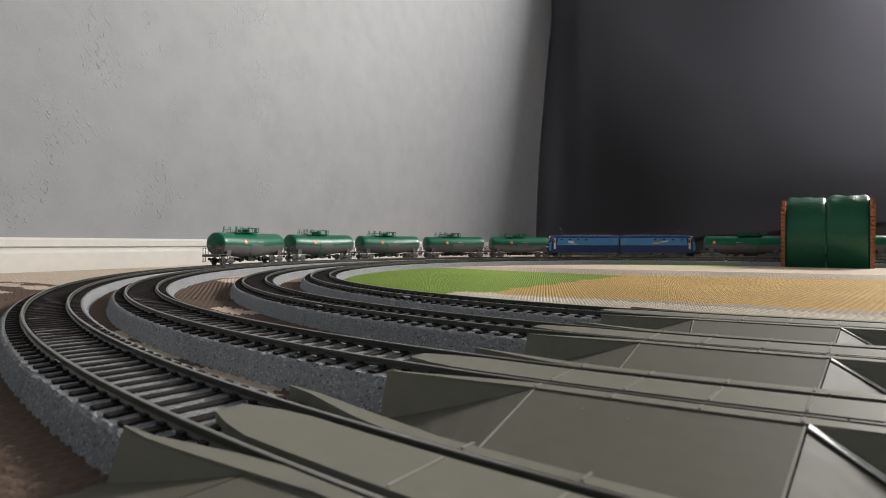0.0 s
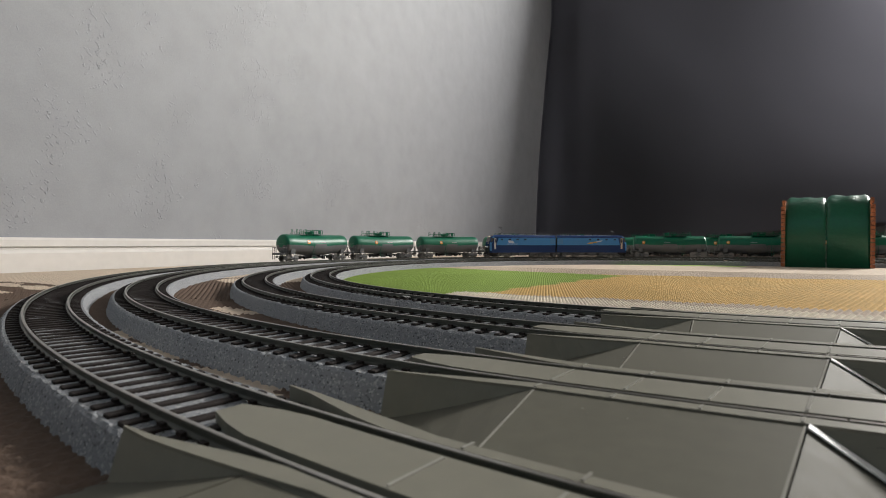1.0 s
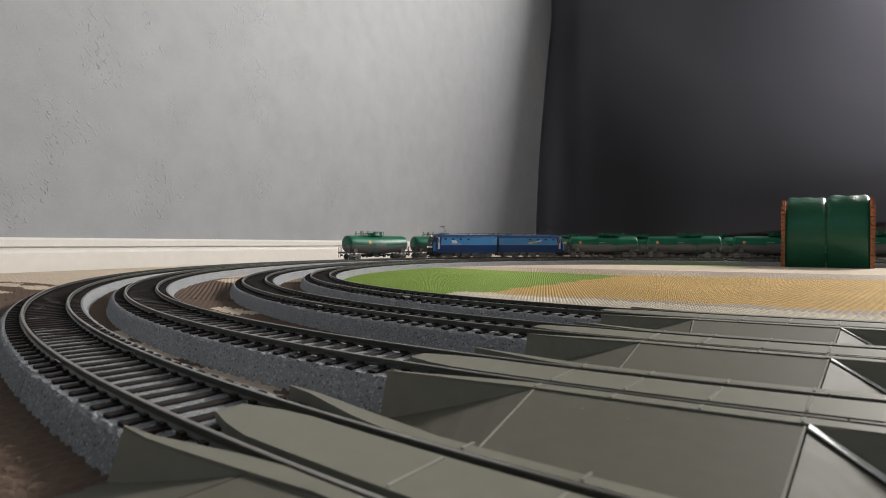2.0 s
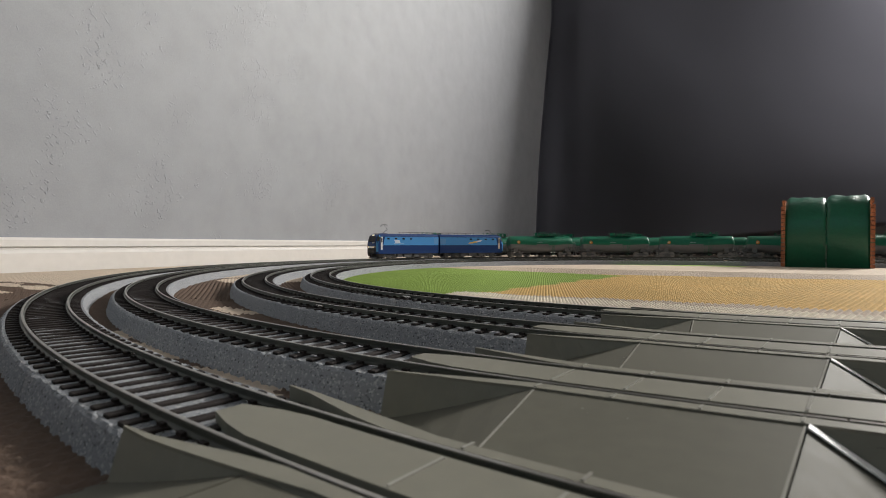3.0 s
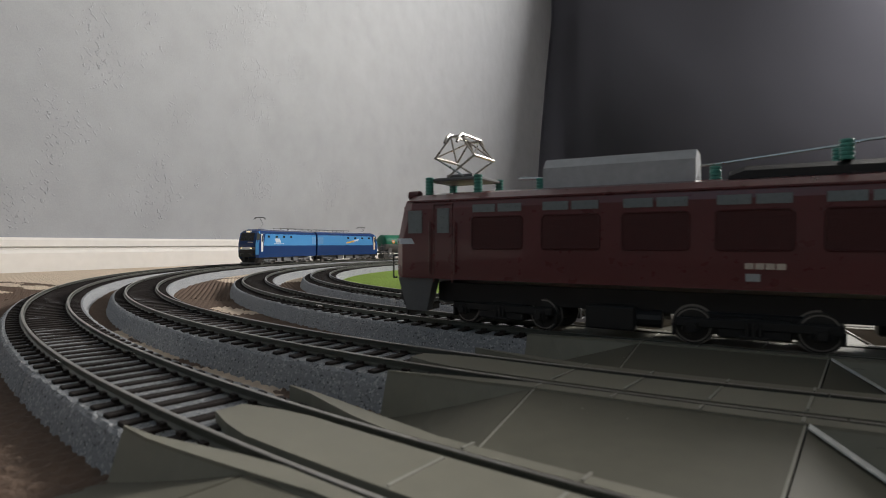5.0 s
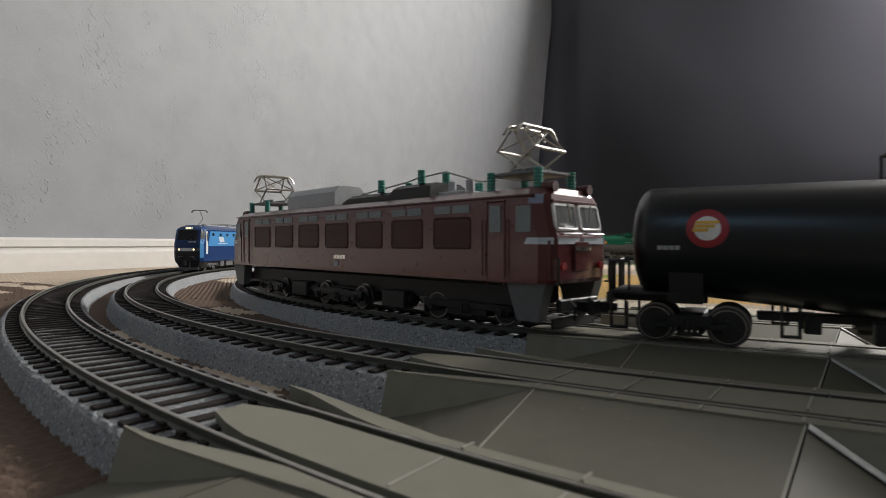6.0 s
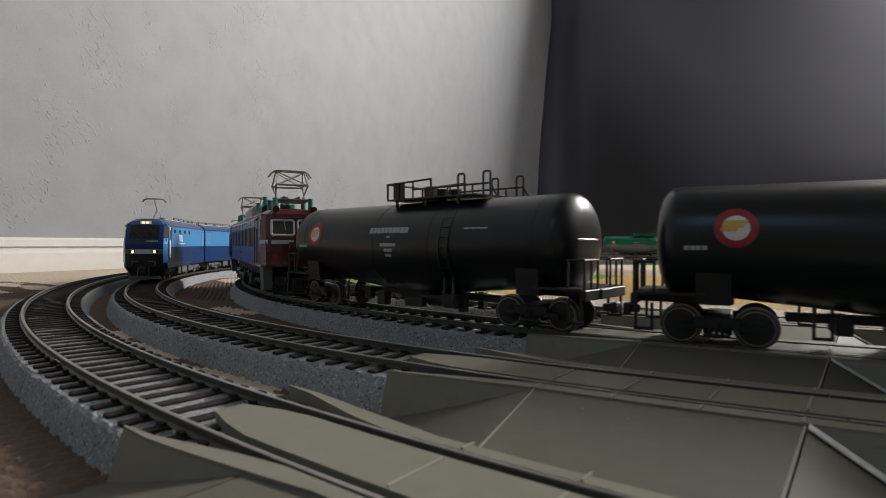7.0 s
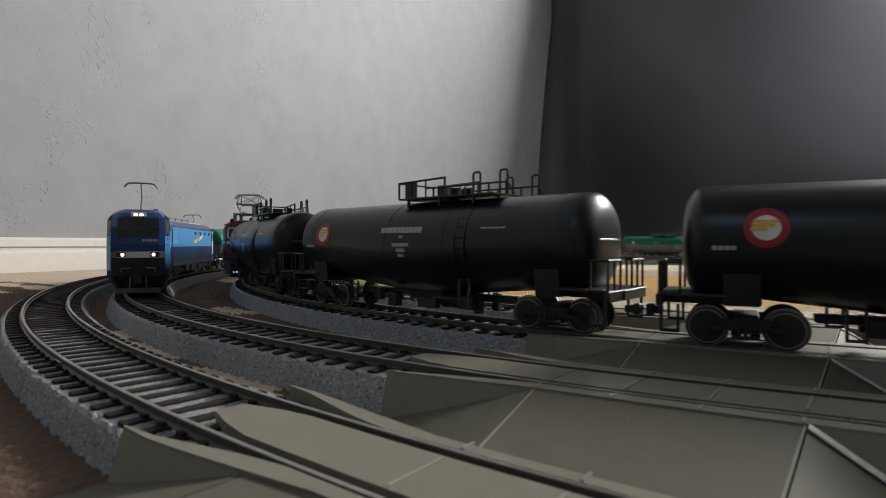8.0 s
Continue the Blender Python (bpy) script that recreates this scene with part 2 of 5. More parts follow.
def sweep(bm, tr, s0, s1, step, profile, caps=True, rough=0.0, narrow=None):
    n = max(1, int(math.ceil((s1 - s0) / step)))
    rings = []
    for i in range(n + 1):
        p, t, o = along(tr, s0 + (s1 - s0) * i / n)
        ring = []
        thin = 0.74 if narrow and narrow[0] < s0 + (s1 - s0) * i / n < narrow[1] else 1.0
        for d, z in profile:
            d *= thin
            q = p + o * d + Vector((0, 0, z))
            if rough and z > 0.004:
                k = noise.noise_vector(q * 900)
                q = q + o * (k.x * rough) + Vector((0, 0, k.z * rough * 0.7))
            ring.append(q)
        rings.append(ring)
    return loft(bm, rings, caps)


# axis of the level crossing that lies over the tracks
TILT = radians(-11.5)
CX = Vector((math.cos(TILT), math.sin(TILT), 0))
CY = Vector((-math.sin(TILT), math.cos(TILT), 0))
CO = Vector((-0.1358, 0.057, 0))
ZD = ZR - 0.0002


def cross(tr, u, d):
    """The point on a track's line at offset d outward that lies at u along the crossing's own axis."""
    p, t, o = along(tr, cross_at(tr, u, d))
    return p + o * d


def cross_at(tr, u, d):
    lo, hi = -0.26, 0.6
    f = lambda s: (along(tr, s)[0] + along(tr, s)[2] * d - CO).dot(CX) - u
    for _ in range(40):
        mid = (lo + hi) / 2
        if f(mid) > 0:
            lo = mid
        else:
            hi = mid
    return lo


U0, U1 = -0.001, 0.045   # flat part of the crossing road
RAMP, RAMP2 = 0.033, 0.018   # lengths of the ramps at its two ends
KO = 0.0136              # outer edge of a kerb strip
SKEW = 0.0075            # each plate is cut aslant at its end


ZT = ZR - 0.0021     # sleeper top
ROADBED = [(0.0194, 0.0004), (0.0188, 0.003), (0.0172, 0.0078), (0.0163, ZT - 0.0012), (0.0155, ZT - 0.0006), (0.0146, ZT - 0.0007), (0.010, ZT - 0.0006),
           (0.004, ZT - 0.0005), (-0.004, ZT - 0.0006), (-0.010, ZT - 0.0005), (-0.0146, ZT - 0.0007), (-0.0155, ZT - 0.0006), (-0.0163, ZT - 0.0012), (-0.0172, 0.0078), (-0.0188, 0.003), (-0.0194, 0.0004)]


def rail_profile(c):
    return [(c + d, z) for d, z in ((-0.0010, ZT), (0.0010, ZT), (0.0010, ZT + 0.0003), (0.0003, ZT + 0.0006), (0.0003, ZR - 0.0007), (0.00046, ZR - 0.0005),
                                    (0.00046, ZR - 0.0001), (0.0003, ZR), (-0.0003, ZR), (-0.00046, ZR - 0.0001), (-0.00046, ZR - 0.0005), (-0.0003, ZR - 0.0007), (-0.0003, ZT + 0.0006), (-0.0010, ZT + 0.0003))]


RC = GAUGE / 2 + 0.0006


def sleeper_bm():
    bm = B()
    box(bm, (0, 0, ZT - 0.0008), (0.0027, 0.0290, 0.0016), 0.0002)
    for side in (-1, 1):
        for k in (-1, 1):
            box(bm, (0, side * RC + k * 0.0015, ZT + 0.0003), (0.0019, 0.0010, 0.0008))
    return bm


_sb = sleeper_bm()
SLEEPER_MESH = bpy.data.meshes.new("sleeper")
_sb.to_mesh(SLEEPER_MESH)
_sb.free()
SLEEPER_MESH.materials.append(SLEEPER)


# the roadbed is narrower under the crossing
DECKED = {tr: (cross_at(tr, U1 + 0.034, 0), cross_at(tr, -0.0445 if tr == "A" else -0.034, 0)) for tr in TRACKS}


def track_section(tr, s0, s1, fine, bend):
    sec = tagged(empty("track_section"), "grey ballasted model railway track section with nickel rails" if bend else "straight grey ballasted model track section with nickel rails",
                 "track section", "model railway tracks")
    part("roadbed", sweep(B(), tr, s0 + 0.0002, s1 - 0.0002, 0.0018 if fine else 0.008, ROADBED, rough=0.0006 if fine else 0.0, narrow=DECKED[tr]), BALLAST, sec)
    for d in (-RC, RC):
        rail = part("rail", sweep(B(), tr, s0 + 0.0002, s1 - 0.0002, 0.006, rail_profile(d)), RAIL_SIDE, sec)
        rail.data.materials.append(RAIL)
        for q in rail.data.polygons:
            if q.center.z - DZ[tr] > ZR - 0.00015:
                q.material_index = 1
        # joint plates at the section's end
        bm = B()
        p, t, o = along(tr, s0)
        for k in (-1, 1):
            box(bm, p + o * (d + k * 0.0009) + Vector((0, 0, ZT + 0.0007)), (0.007, 0.0005, 0.0011), rz=math.atan2(t.y, t.x))
        part("rail_joiner", bm, CHROME, sec, "bright metal rail joiner")
    pitch = 0.0074
    n = int((s1 - s0) / pitch)
    joined = None if fine else B()
    for i in range(n):
        p, t, o = along(tr, s0 + (i + 0.5) * (s1 - s0) / n)
        m = Matrix.Translation(p) @ Matrix.Rotation(math.atan2(t.y, t.x), 4, "Z")
        if fine:
            ob = new("sleeper", SLEEPER_MESH)
            ob.parent = sec
            ob.matrix_local = m
        else:
            box(joined, m @ Vector((0, 0, ZT - 0.0008)), (0.0027, 0.029, 0.0016), rz=math.atan2(t.y, t.x))
    if joined:
        tagged(part("sleepers", joined, SLEEPER, sec), kind="stuff")
    return sec


for tr in TRACKS:
    half = HALF[tr]
    rest = (LINES[tr][1][-1] - half - 2 * LS) / 8
    for k in range(8):
        track_section(tr, half * k / 8, half * (k + 1) / 8, k < 6, True)
    track_section(tr, -LS, 0, True, False)
    track_section(tr, half, half + LS, False, False)
    for k in range(8):
        track_section(tr, half + LS + rest * k, half + LS + rest * (k + 1), False, True)

# ---- level crossing deck ----
def slab(bm, left, right, us, zs, thick=0.0016, base=None):
    """A plate between two lines given as functions of u, following heights zs."""
    rings = []
    for u, z in zip(us, zs):
        a, b = left(u), right(u)
        zb = (z - thick) if base is None else base
        rings.append([Vector((a.x, a.y, z + a.z)), Vector((b.x, b.y, z + b.z)), Vector((b.x, b.y, zb + min(0.0, b.z))), Vector((a.x, a.y, zb + min(0.0, a.z)))])
    return loft(bm, rings)


def steps(a, b, n):
    return [a + (b - a) * i / n for i in range(n + 1)]


crossing = tagged(empty("level_crossing"), "olive grey plastic level crossing deck laid over the tracks", "level crossing")
names = list(TRACKS)
for tr in names:
    off = 0.0085 + 0.0012
    us = steps(U0 - (0.0445 if tr == "A" else 0.034), U1 + 0.034, 14)
    for sgn in (1, -1):
        bm = B()
        rings = []
        for u in us:
            k = min(1.0, max(0.0, min((u - us[0]) / 0.034, (us[-1] - u) / 0.026)))
            ko = (0.0124 if tr == "A" else KO) + 0.0045 * min(1.0, max(0.0, (U0 - u) / 0.034))
            a, b = cross(tr, u, sgn * (ko - 0.0004 + (off - ko + 0.0004) * k ** 1.4)), cross(tr, u, sgn * ko)
            c = cross(tr, u, sgn * max(0.0206, ko + 0.003))
            rings.append([a + Vector((0, 0, ZD)), b + Vector((0, 0, ZD)), b + Vector((0, 0, ZD - 0.0006)), c + Vector((0, 0, 0.0006)), a + Vector((0, 0, 0.0006))])
        loft(bm, rings)
        part("kerb_strip", bm, DECK, crossing)
    # plate between the rails with a pointed end
    bm = B()
    us = steps(U0 - 0.040, U1 + 0.040, 16)
    rings = []
    for i, u in enumerate(us):
        w = 0.0064 * min(1.0, 0.45 + 0.35 * min(i, len(us) - 1 - i))
        a, b = cross(tr, u, -w), cross(tr, u, w)
        rings.append([a + Vector((0, 0, ZD)), b + Vector((0, 0, ZD)), b + Vector((0, 0, ZD - 0.0022)), a + Vector((0, 0, ZD - 0.0022))])
    loft(bm, rings)
    part("rail_plate", bm, DECK, crossing)
    # raised joint ribs across the plates, their highlights painted by a paler colour
    for k in range(4):
        u = 0.0054 + k * 0.0187 if tr == "A" else U0 + k * 0.0152
        for d0, d1 in ((KO - 0.0004, 0.0102), (0.0058, -0.0058), (-0.0102, -KO + 0.0004)):
            a, b = cross(tr, u, d0), cross(tr, u, d1)
            bm = B()
            m = (a + b) / 2 + Vector((0, 0, ZD + 0.0001))
            box(bm, m, (0.0005, (a - b).length, 0.0002), rz=TILT)
            part("joint_rib", bm, RIB, crossing)
for i in range(3):
    t0, t1 = names[i], names[i + 1]
    left = lambda u, t1=t1: cross(t1, u, KO - 0.0002)
    right = lambda u, t0=t0: cross(t0, u + SKEW * min(1.0, max(0.0, (U1 - u) / (U1 - U0))), 0.0004 - KO)
    low = ZD - 0.0004
    bm = slab(B(), left, right, steps(U0, U1, 8), [low] * 9, base=0.0006)
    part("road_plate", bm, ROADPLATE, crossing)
    # ramps widen downwards to the feet of the kerb strips
    foot = lambda u, e, l: 0.0070 * min(1.0, max(0.0, abs(u - e) / l))
    down = lambda u, t1=t1: cross(t1, u, KO - 0.0002 + foot(u, U0, RAMP))
    down2 = lambda u, t0=t0: cross(t0, u + SKEW, 0.0004 - KO - foot(u, U0, RAMP))
    bm = slab(B(), down, down2, steps(U0 - RAMP, U0 - 0.0005, 5), steps(0.0024, low, 5), base=0.0006)
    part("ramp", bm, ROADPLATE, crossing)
    fall = lambda u, t1=t1: cross(t1, u, KO - 0.0002 + foot(u, U1, RAMP2))
    fall2 = lambda u, t0=t0: cross(t0, u, 0.0004 - KO - foot(u, U1, RAMP2))
    bm = slab(B(), fall, fall2, steps(U1 + 0.0005, U1 + RAMP2, 5), steps(low, 0.0030, 5), base=0.0006)
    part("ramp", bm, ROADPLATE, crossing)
    # white strips paint the glint where the far ramps meet the kerb strips
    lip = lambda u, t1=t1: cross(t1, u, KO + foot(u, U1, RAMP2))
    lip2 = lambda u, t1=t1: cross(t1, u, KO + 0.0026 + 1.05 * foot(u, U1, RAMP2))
    part("edge_lip", slab(B(), lip, lip2, steps(U1 + 0.0006, U1 + RAMP2, 5), steps(low + 0.0006, 0.0036, 5), thick=0.0003), LIP_GLINT, crossing, "white strip painting the glint along the ramp edge")
    for u in (U0, U1):
        bm = slab(B(), left, right, [u - 0.0002, u + 0.0002], [low + 0.0001] * 2, base=low - 0.0005)
        part("joint_rib", bm, RIB, crossing)
# approach outside the outer track
left = lambda u: cross("A", u, KO - 0.0002)
right = lambda u: cross("A", u, 0.075)
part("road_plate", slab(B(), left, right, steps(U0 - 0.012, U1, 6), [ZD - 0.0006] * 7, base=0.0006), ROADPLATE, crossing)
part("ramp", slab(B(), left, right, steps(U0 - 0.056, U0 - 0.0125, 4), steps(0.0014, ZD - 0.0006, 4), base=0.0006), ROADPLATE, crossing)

# ---- room ----
def slab_box(name, lo, hi, mat, label="", category="", kind="structure"):
    bm = B()
    c = [(a + b) / 2 for a, b in zip(lo, hi)]
    box(bm, c, [b - a for a, b in zip(lo, hi)])
    return tagged(part(name, bm, mat), label, category, kind=kind)


WX = -0.945
FLOORM = material("wooden_floor", (0.10, 0.06, 0.038), 0.4, var=0.2, scale=20, bump=0.0002, bscale=200)
slab_box("floor", (WX - 0.1, -1.6, -0.06), (2.6, 3.4, -0.0062), FLOORM, "dark brown wooden floor under the rug", "floor")
slab_box("wall_west", (WX - 0.1, -1.6, -0.0062), (WX, 3.4, 2.4), WALLPAPER, "pale grey textured wallpapered wall", "wall")
bm = B()
for lo, hi in (((WX, 3.3, -0.0062), (2.5, 3.4, WIN[2])), ((WX, 3.3, WIN[3]), (2.5, 3.4, 2.4)), ((WX, 3.3, WIN[2]), (WIN[0], 3.4, WIN[3])), ((WIN[1], 3.3, WIN[2]), (2.5, 3.4, WIN[3]))):
    box(bm, [(a + b) / 2 for a, b in zip(lo, hi)], [b - a for a, b in zip(lo, hi)])
tagged(part("wall_north", bm, PLAINWALL), "plain wall with a window behind the black cloth", "wall", kind="structure")
slab_box("wall_east", (2.5, -1.6, -0.0062), (2.6, 3.4, 2.4), PLAINWALL, "plain grey wall", "wall")
slab_box("wall_south", (WX, -1.6, -0.0062), (2.5, -1.55, 2.4), PLAINWALL, "plain grey wall", "wall")
slab_box("ceiling", (WX - 0.1, -1.6, 2.4), (2.6, 3.4, 2.5), CEIL, "plain grey ceiling", "ceiling")

# baseboard with a stepped moulding
bm = B()
prof = [(0, -0.0062), (0.012, -0.0062), (0.012, 0.029), (0.0095, 0.033), (0.0095, 0.0355), (0.0065, 0.0358), (0.0025, 0.0362), (0.0025, 0.0378), (0.0065, 0.0382), (0.0065, 0.047), (0.004, 0.0505), (0, 0.0505)]
loft(bm, [[Vector((WX + d, y, z)) for d, z in prof] for y in (-1.55, 3.3)])
tagged(part("baseboard", bm, BASEWHITE), "cream white moulded baseboard along the papered wall", "baseboard", kind="structure")

# window of the far wall
win = tagged(empty("window_1"), "white framed window above the black cloth", "window", kind="structure")
wx0, wx1, wz0, wz1 = WIN
for lo, hi in (((wx0, 3.3, wz0), (wx0 + 0.05, 3.38, wz1)), ((wx1 - 0.05, 3.3, wz0), (wx1, 3.38, wz1)), ((wx0 + 0.05, 3.3, wz1 - 0.05), (wx1 - 0.05, 3.38, wz1)),
               ((wx0 + 0.05, 3.3, wz0), (wx1 - 0.05, 3.38, wz0 + 0.05)), (((wx0 + wx1) / 2 - 0.03, 3.31, wz0 + 0.05), ((wx0 + wx1) / 2 + 0.03, 3.37, wz1 - 0.05))):
    bm = B()
    box(bm, [(a + b) / 2 for a, b in zip(lo, hi)], [b - a for a, b in zip(lo, hi)], 0.003)
    part("window_frame", bm, BASEWHITE, win)

# black cloth in front of the far wall
NX, NZ = 150, 60
rings = []
for j in range(NZ + 1):
    w = j / NZ
    ring = []
    for i in range(NX + 1):
        u = i / NX
        x = WX + 0.0015 + 3.2 * u
        bottom = 0.02 + 0.30 * max(0.0, u - 0.10) ** 1.1
        topz = 2.10 - 0.77 * min(1.0, u / 0.52) + 0.012 * noise.noise(Vector((u * 30, 0, 7)))
        z = bottom + (topz - bottom) * w
        near = 2.74 + 0.30 * min(1.0, z / 1.3) ** 1.6
        y = near + (2.84 - near) * (1 - math.exp(-u * 5))
        fold = 0.004 * math.exp(-u * 22) * math.sin(u * 120 + w * 1.2) * min(1.0, u * 60)
        wr = noise.noise(Vector((u * 4, w * 2.5, 2.0))) * 0.04 + noise.noise(Vector((u * 16, w * 9, 5.0))) * 0.012 * (0.15 + max(0, w - 0.8) * 4)
        ring.append(Vector((x, y + fold + wr * min(1.0, u * 20), z)))
    rings.append(ring)
bm = loft(B(), rings, caps=False, closed=False)
cloth = part("black_curtain", bm, CLOTH, smooth=True)
so = cloth.modifiers.new("thick", "SOLIDIFY")
so.thickness = 0.002
tagged(cloth, "black cloth curtain hanging with soft folds", "curtain")

# ---- rug ----
def zone(x, y):
    w = noise.noise(Vector((x * 30, y * 30, 0))) * 0.012 + noise.noise(Vector((x * 110, y * 110, 4))) * 0.004
    x, y = x + w, y - w
    yd, xd, rd = TRACKS["D"][:3]
    inside = (x > xd and yd < y < yd + 2 * rd) or (x - xd) ** 2 + (y - yd - rd) ** 2 < rd * rd
    if inside:
        if x > -0.285 and y < 0.345 + 0.12 * (-x - 0.2):
            return 4
        if x < -0.262 + 0.22 * (y - 0.39) and y < 0.745 - 0.3 * (x + 0.5):
            return 2
        if x > -0.33 and 0.355 < y < 0.69 + 0.1 * x:
            return 3
        if -0.55 < x < -0.05 and 1.03 < y < 1.10:
            return 2
        return 0
    if x < -0.60:
        return 1 if abs(y - 0.20 + 0.1 * (x + 0.6)) < 0.012 or abs(y - 0.245) < 0.006 else 0
    for bx, by, rx, ry in ((-0.328, 0.098, 0.017, 0.012), (-0.288, 0.081, 0.019, 0.013), (-0.230, 0.061, 0.024, 0.013), (-0.345, 0.186, 0.03, 0.008), (-0.54, 0.40, 0.05, 0.05), (-0.20, 0.05, 0.02, 0.01)):
        if ((x - bx) / rx) ** 2 + ((y - by) / ry) ** 2 < 1:
            return 0
    if y < 1.0 and x < 0.1:
        return 1
    return 0


RUGZ = 0.0030


def rug_patch(name, x0, x1, y0, y1, cell, relief, parent):
    nx, ny = int((x1 - x0) / cell), int((y1 - y0) / cell)
    xs, ys = np.linspace(x0, x1, nx + 1), np.linspace(y0, y1, ny + 1)
    gx, gy = np.meshgrid(xs, ys)
    # rows of knotted loops
    p = 0.0040
    ca, sa = math.cos(-0.3), math.sin(-0.3)
    wx, wy = gx * ca + gy * sa, gy * ca - gx * sa
    # the rows of the weave wander a little
    wx = wx + 0.0010 * np.sin(9 * gx + 13 * gy)
    wy = wy + 0.0008 * np.sin(15 * gx - 8 * gy + 1.0)
    h = (0.1 + 0.9 * np.abs(np.sin(np.pi * wx / p)) ** 0.8) * (0.06 + 0.94 * np.abs(np.sin(np.pi * (wy / p + 0.5 * np.floor(wx / p)))) ** 0.8)
    gz = RUGZ - 0.6 * relief + relief * h
    co = np.stack([gx, gy, gz], -1).reshape(-1, 3)
    idx = np.arange((nx + 1) * (ny + 1)).reshape(ny + 1, nx + 1)
    quads = np.stack([idx[:-1, :-1], idx[:-1, 1:], idx[1:, 1:], idx[1:, :-1]], -1).reshape(-1, 4)
    me = bpy.data.meshes.new(name)
    me.vertices.add(len(co))
    me.vertices.foreach_set("co", co.ravel())
    me.loops.add(quads.size)
    me.loops.foreach_set("vertex_index", quads.ravel())
    me.polygons.add(len(quads))
    me.polygons.foreach_set("loop_start", np.arange(0, quads.size, 4))
    me.polygons.foreach_set("loop_total", np.full(len(quads), 4))
    # colour areas change loop by loop
    kx = np.floor((xs[:-1] + cell / 2) / p).astype(int)
    ky = np.floor((ys[:-1] + cell / 2) / p).astype(int)
    ids = np.zeros((ny, nx), dtype=np.int32)
    for b in np.unique(ky):
        vals = {a: zone((a + 0.5) * p, (b + 0.5) * p) for a in np.unique(kx)}
        line = np.array([vals[a] for a in kx])
        ids[ky == b] = line
    me.polygons.foreach_set("material_index", ids.ravel())
    for m in RUG:
        me.materials.append(m)
    me.update()
    me.validate()
    ob = new(name, me)
    ob.parent = parent
    for q in me.polygons:
        q.use_smooth = True
    return ob


rug = tagged(empty("rug"), "woven patterned rug in beige, brown, green and ochre covering the floor", "rug")
rug_patch("woven_field", -0.54, 0.22, 0.22, 0.82, 0.0008, 0.0022, rug)
rug_patch("woven_border", -0.93, -0.54, 0.0, 1.0, 0.0013333, 0.0022, rug)
rug_patch("woven_border", -0.54, 0.22, -0.30, 0.22, 0.0013333, 0.0014, rug)
rug_patch("woven_border", -0.54, 0.22, 0.82, 1.8, 0.004, 0.0, rug)
rug_patch("woven_border", -0.93, -0.54, 1.0, 1.8, 0.004, 0.0, rug)
rug_patch("woven_border", 0.22, 1.18, -0.30, 1.8, 0.008, 0.0, rug)
bm = B()
box(bm, (0.125, 0.75, -0.0026), (2.11, 2.1, 0.007))
part("backing", bm, RUG[0], rug)

# ---- tunnel ----
def tunnel(m):
    t = tagged(empty("toy_tunnel", m), "glossy green plastic toy mountain tunnel with brick portals over the tracks", "tunnel")
    for side in (-1, 1):
        bm = B()
        rings = []
        n = 14
        for i in range(n + 1):
            x = side * (0.0008 + 0.0580 * i / n)
            outer, inner = [], []
            for k in range(25):
                a = math.pi * k / 24
                c, s_ = math.cos(a), math.sin(a)
                e = 0.28
                px_ = 0.19 * math.copysign(abs(c) ** e, c)
                pz = 0.125 * abs(s_) ** 0.3
                wob = noise.noise(Vector((x * 45 + 3 * side, px_ * 30, pz * 40)))
                f = min(1.0, pz / 0.10) ** 3
                edge = 0.003 * (1 - min(1.0, min(i, n - i) / 1.2))
                outer.append(Vector((x, px_ * (1 - 0.05 * f), pz + wob * 0.005 * f - edge * f)))
                inner.append(Vector((x, px_ * 0.93, max(0.0, pz - 0.01) if 0 < k < 24 else 0)))
            rings.append(outer + inner[::-1])
        loft(bm, rings)
        part("hill_shell", bm, TUNNEL_GREEN, t, smooth=True)
        # portal of brick courses
        for layer, (px0, wz, wy) in enumerate(((0.0602, 0.112, 0.191), (0.0632, 0.105, 0.187))):
            for row in range(int(wz / 0.007)):
                for s2 in (-1, 1):
                    bm = B()
                    box(bm, (side * px0, s2 * (wy - 0.006), 0.0035 + row * 0.007), (0.0036, 0.016, 0.0062), 0.0005)
                    part("brick", bm, BRICKC, t)
        bm = B()
        box(bm, (side * 0.0617, 0, 0.112), (0.005, 0.35, 0.009), 0.001)
        part("lintel", bm, BRICKC, t)
    return t


tunnel(pose(0.094, 1.248, 0.0032, 0, 0, -9))

# ---- vehicles, scale 1:80; x forward, z = 0 on the rail ----
MM = 0.001
WR = 5.4 * MM


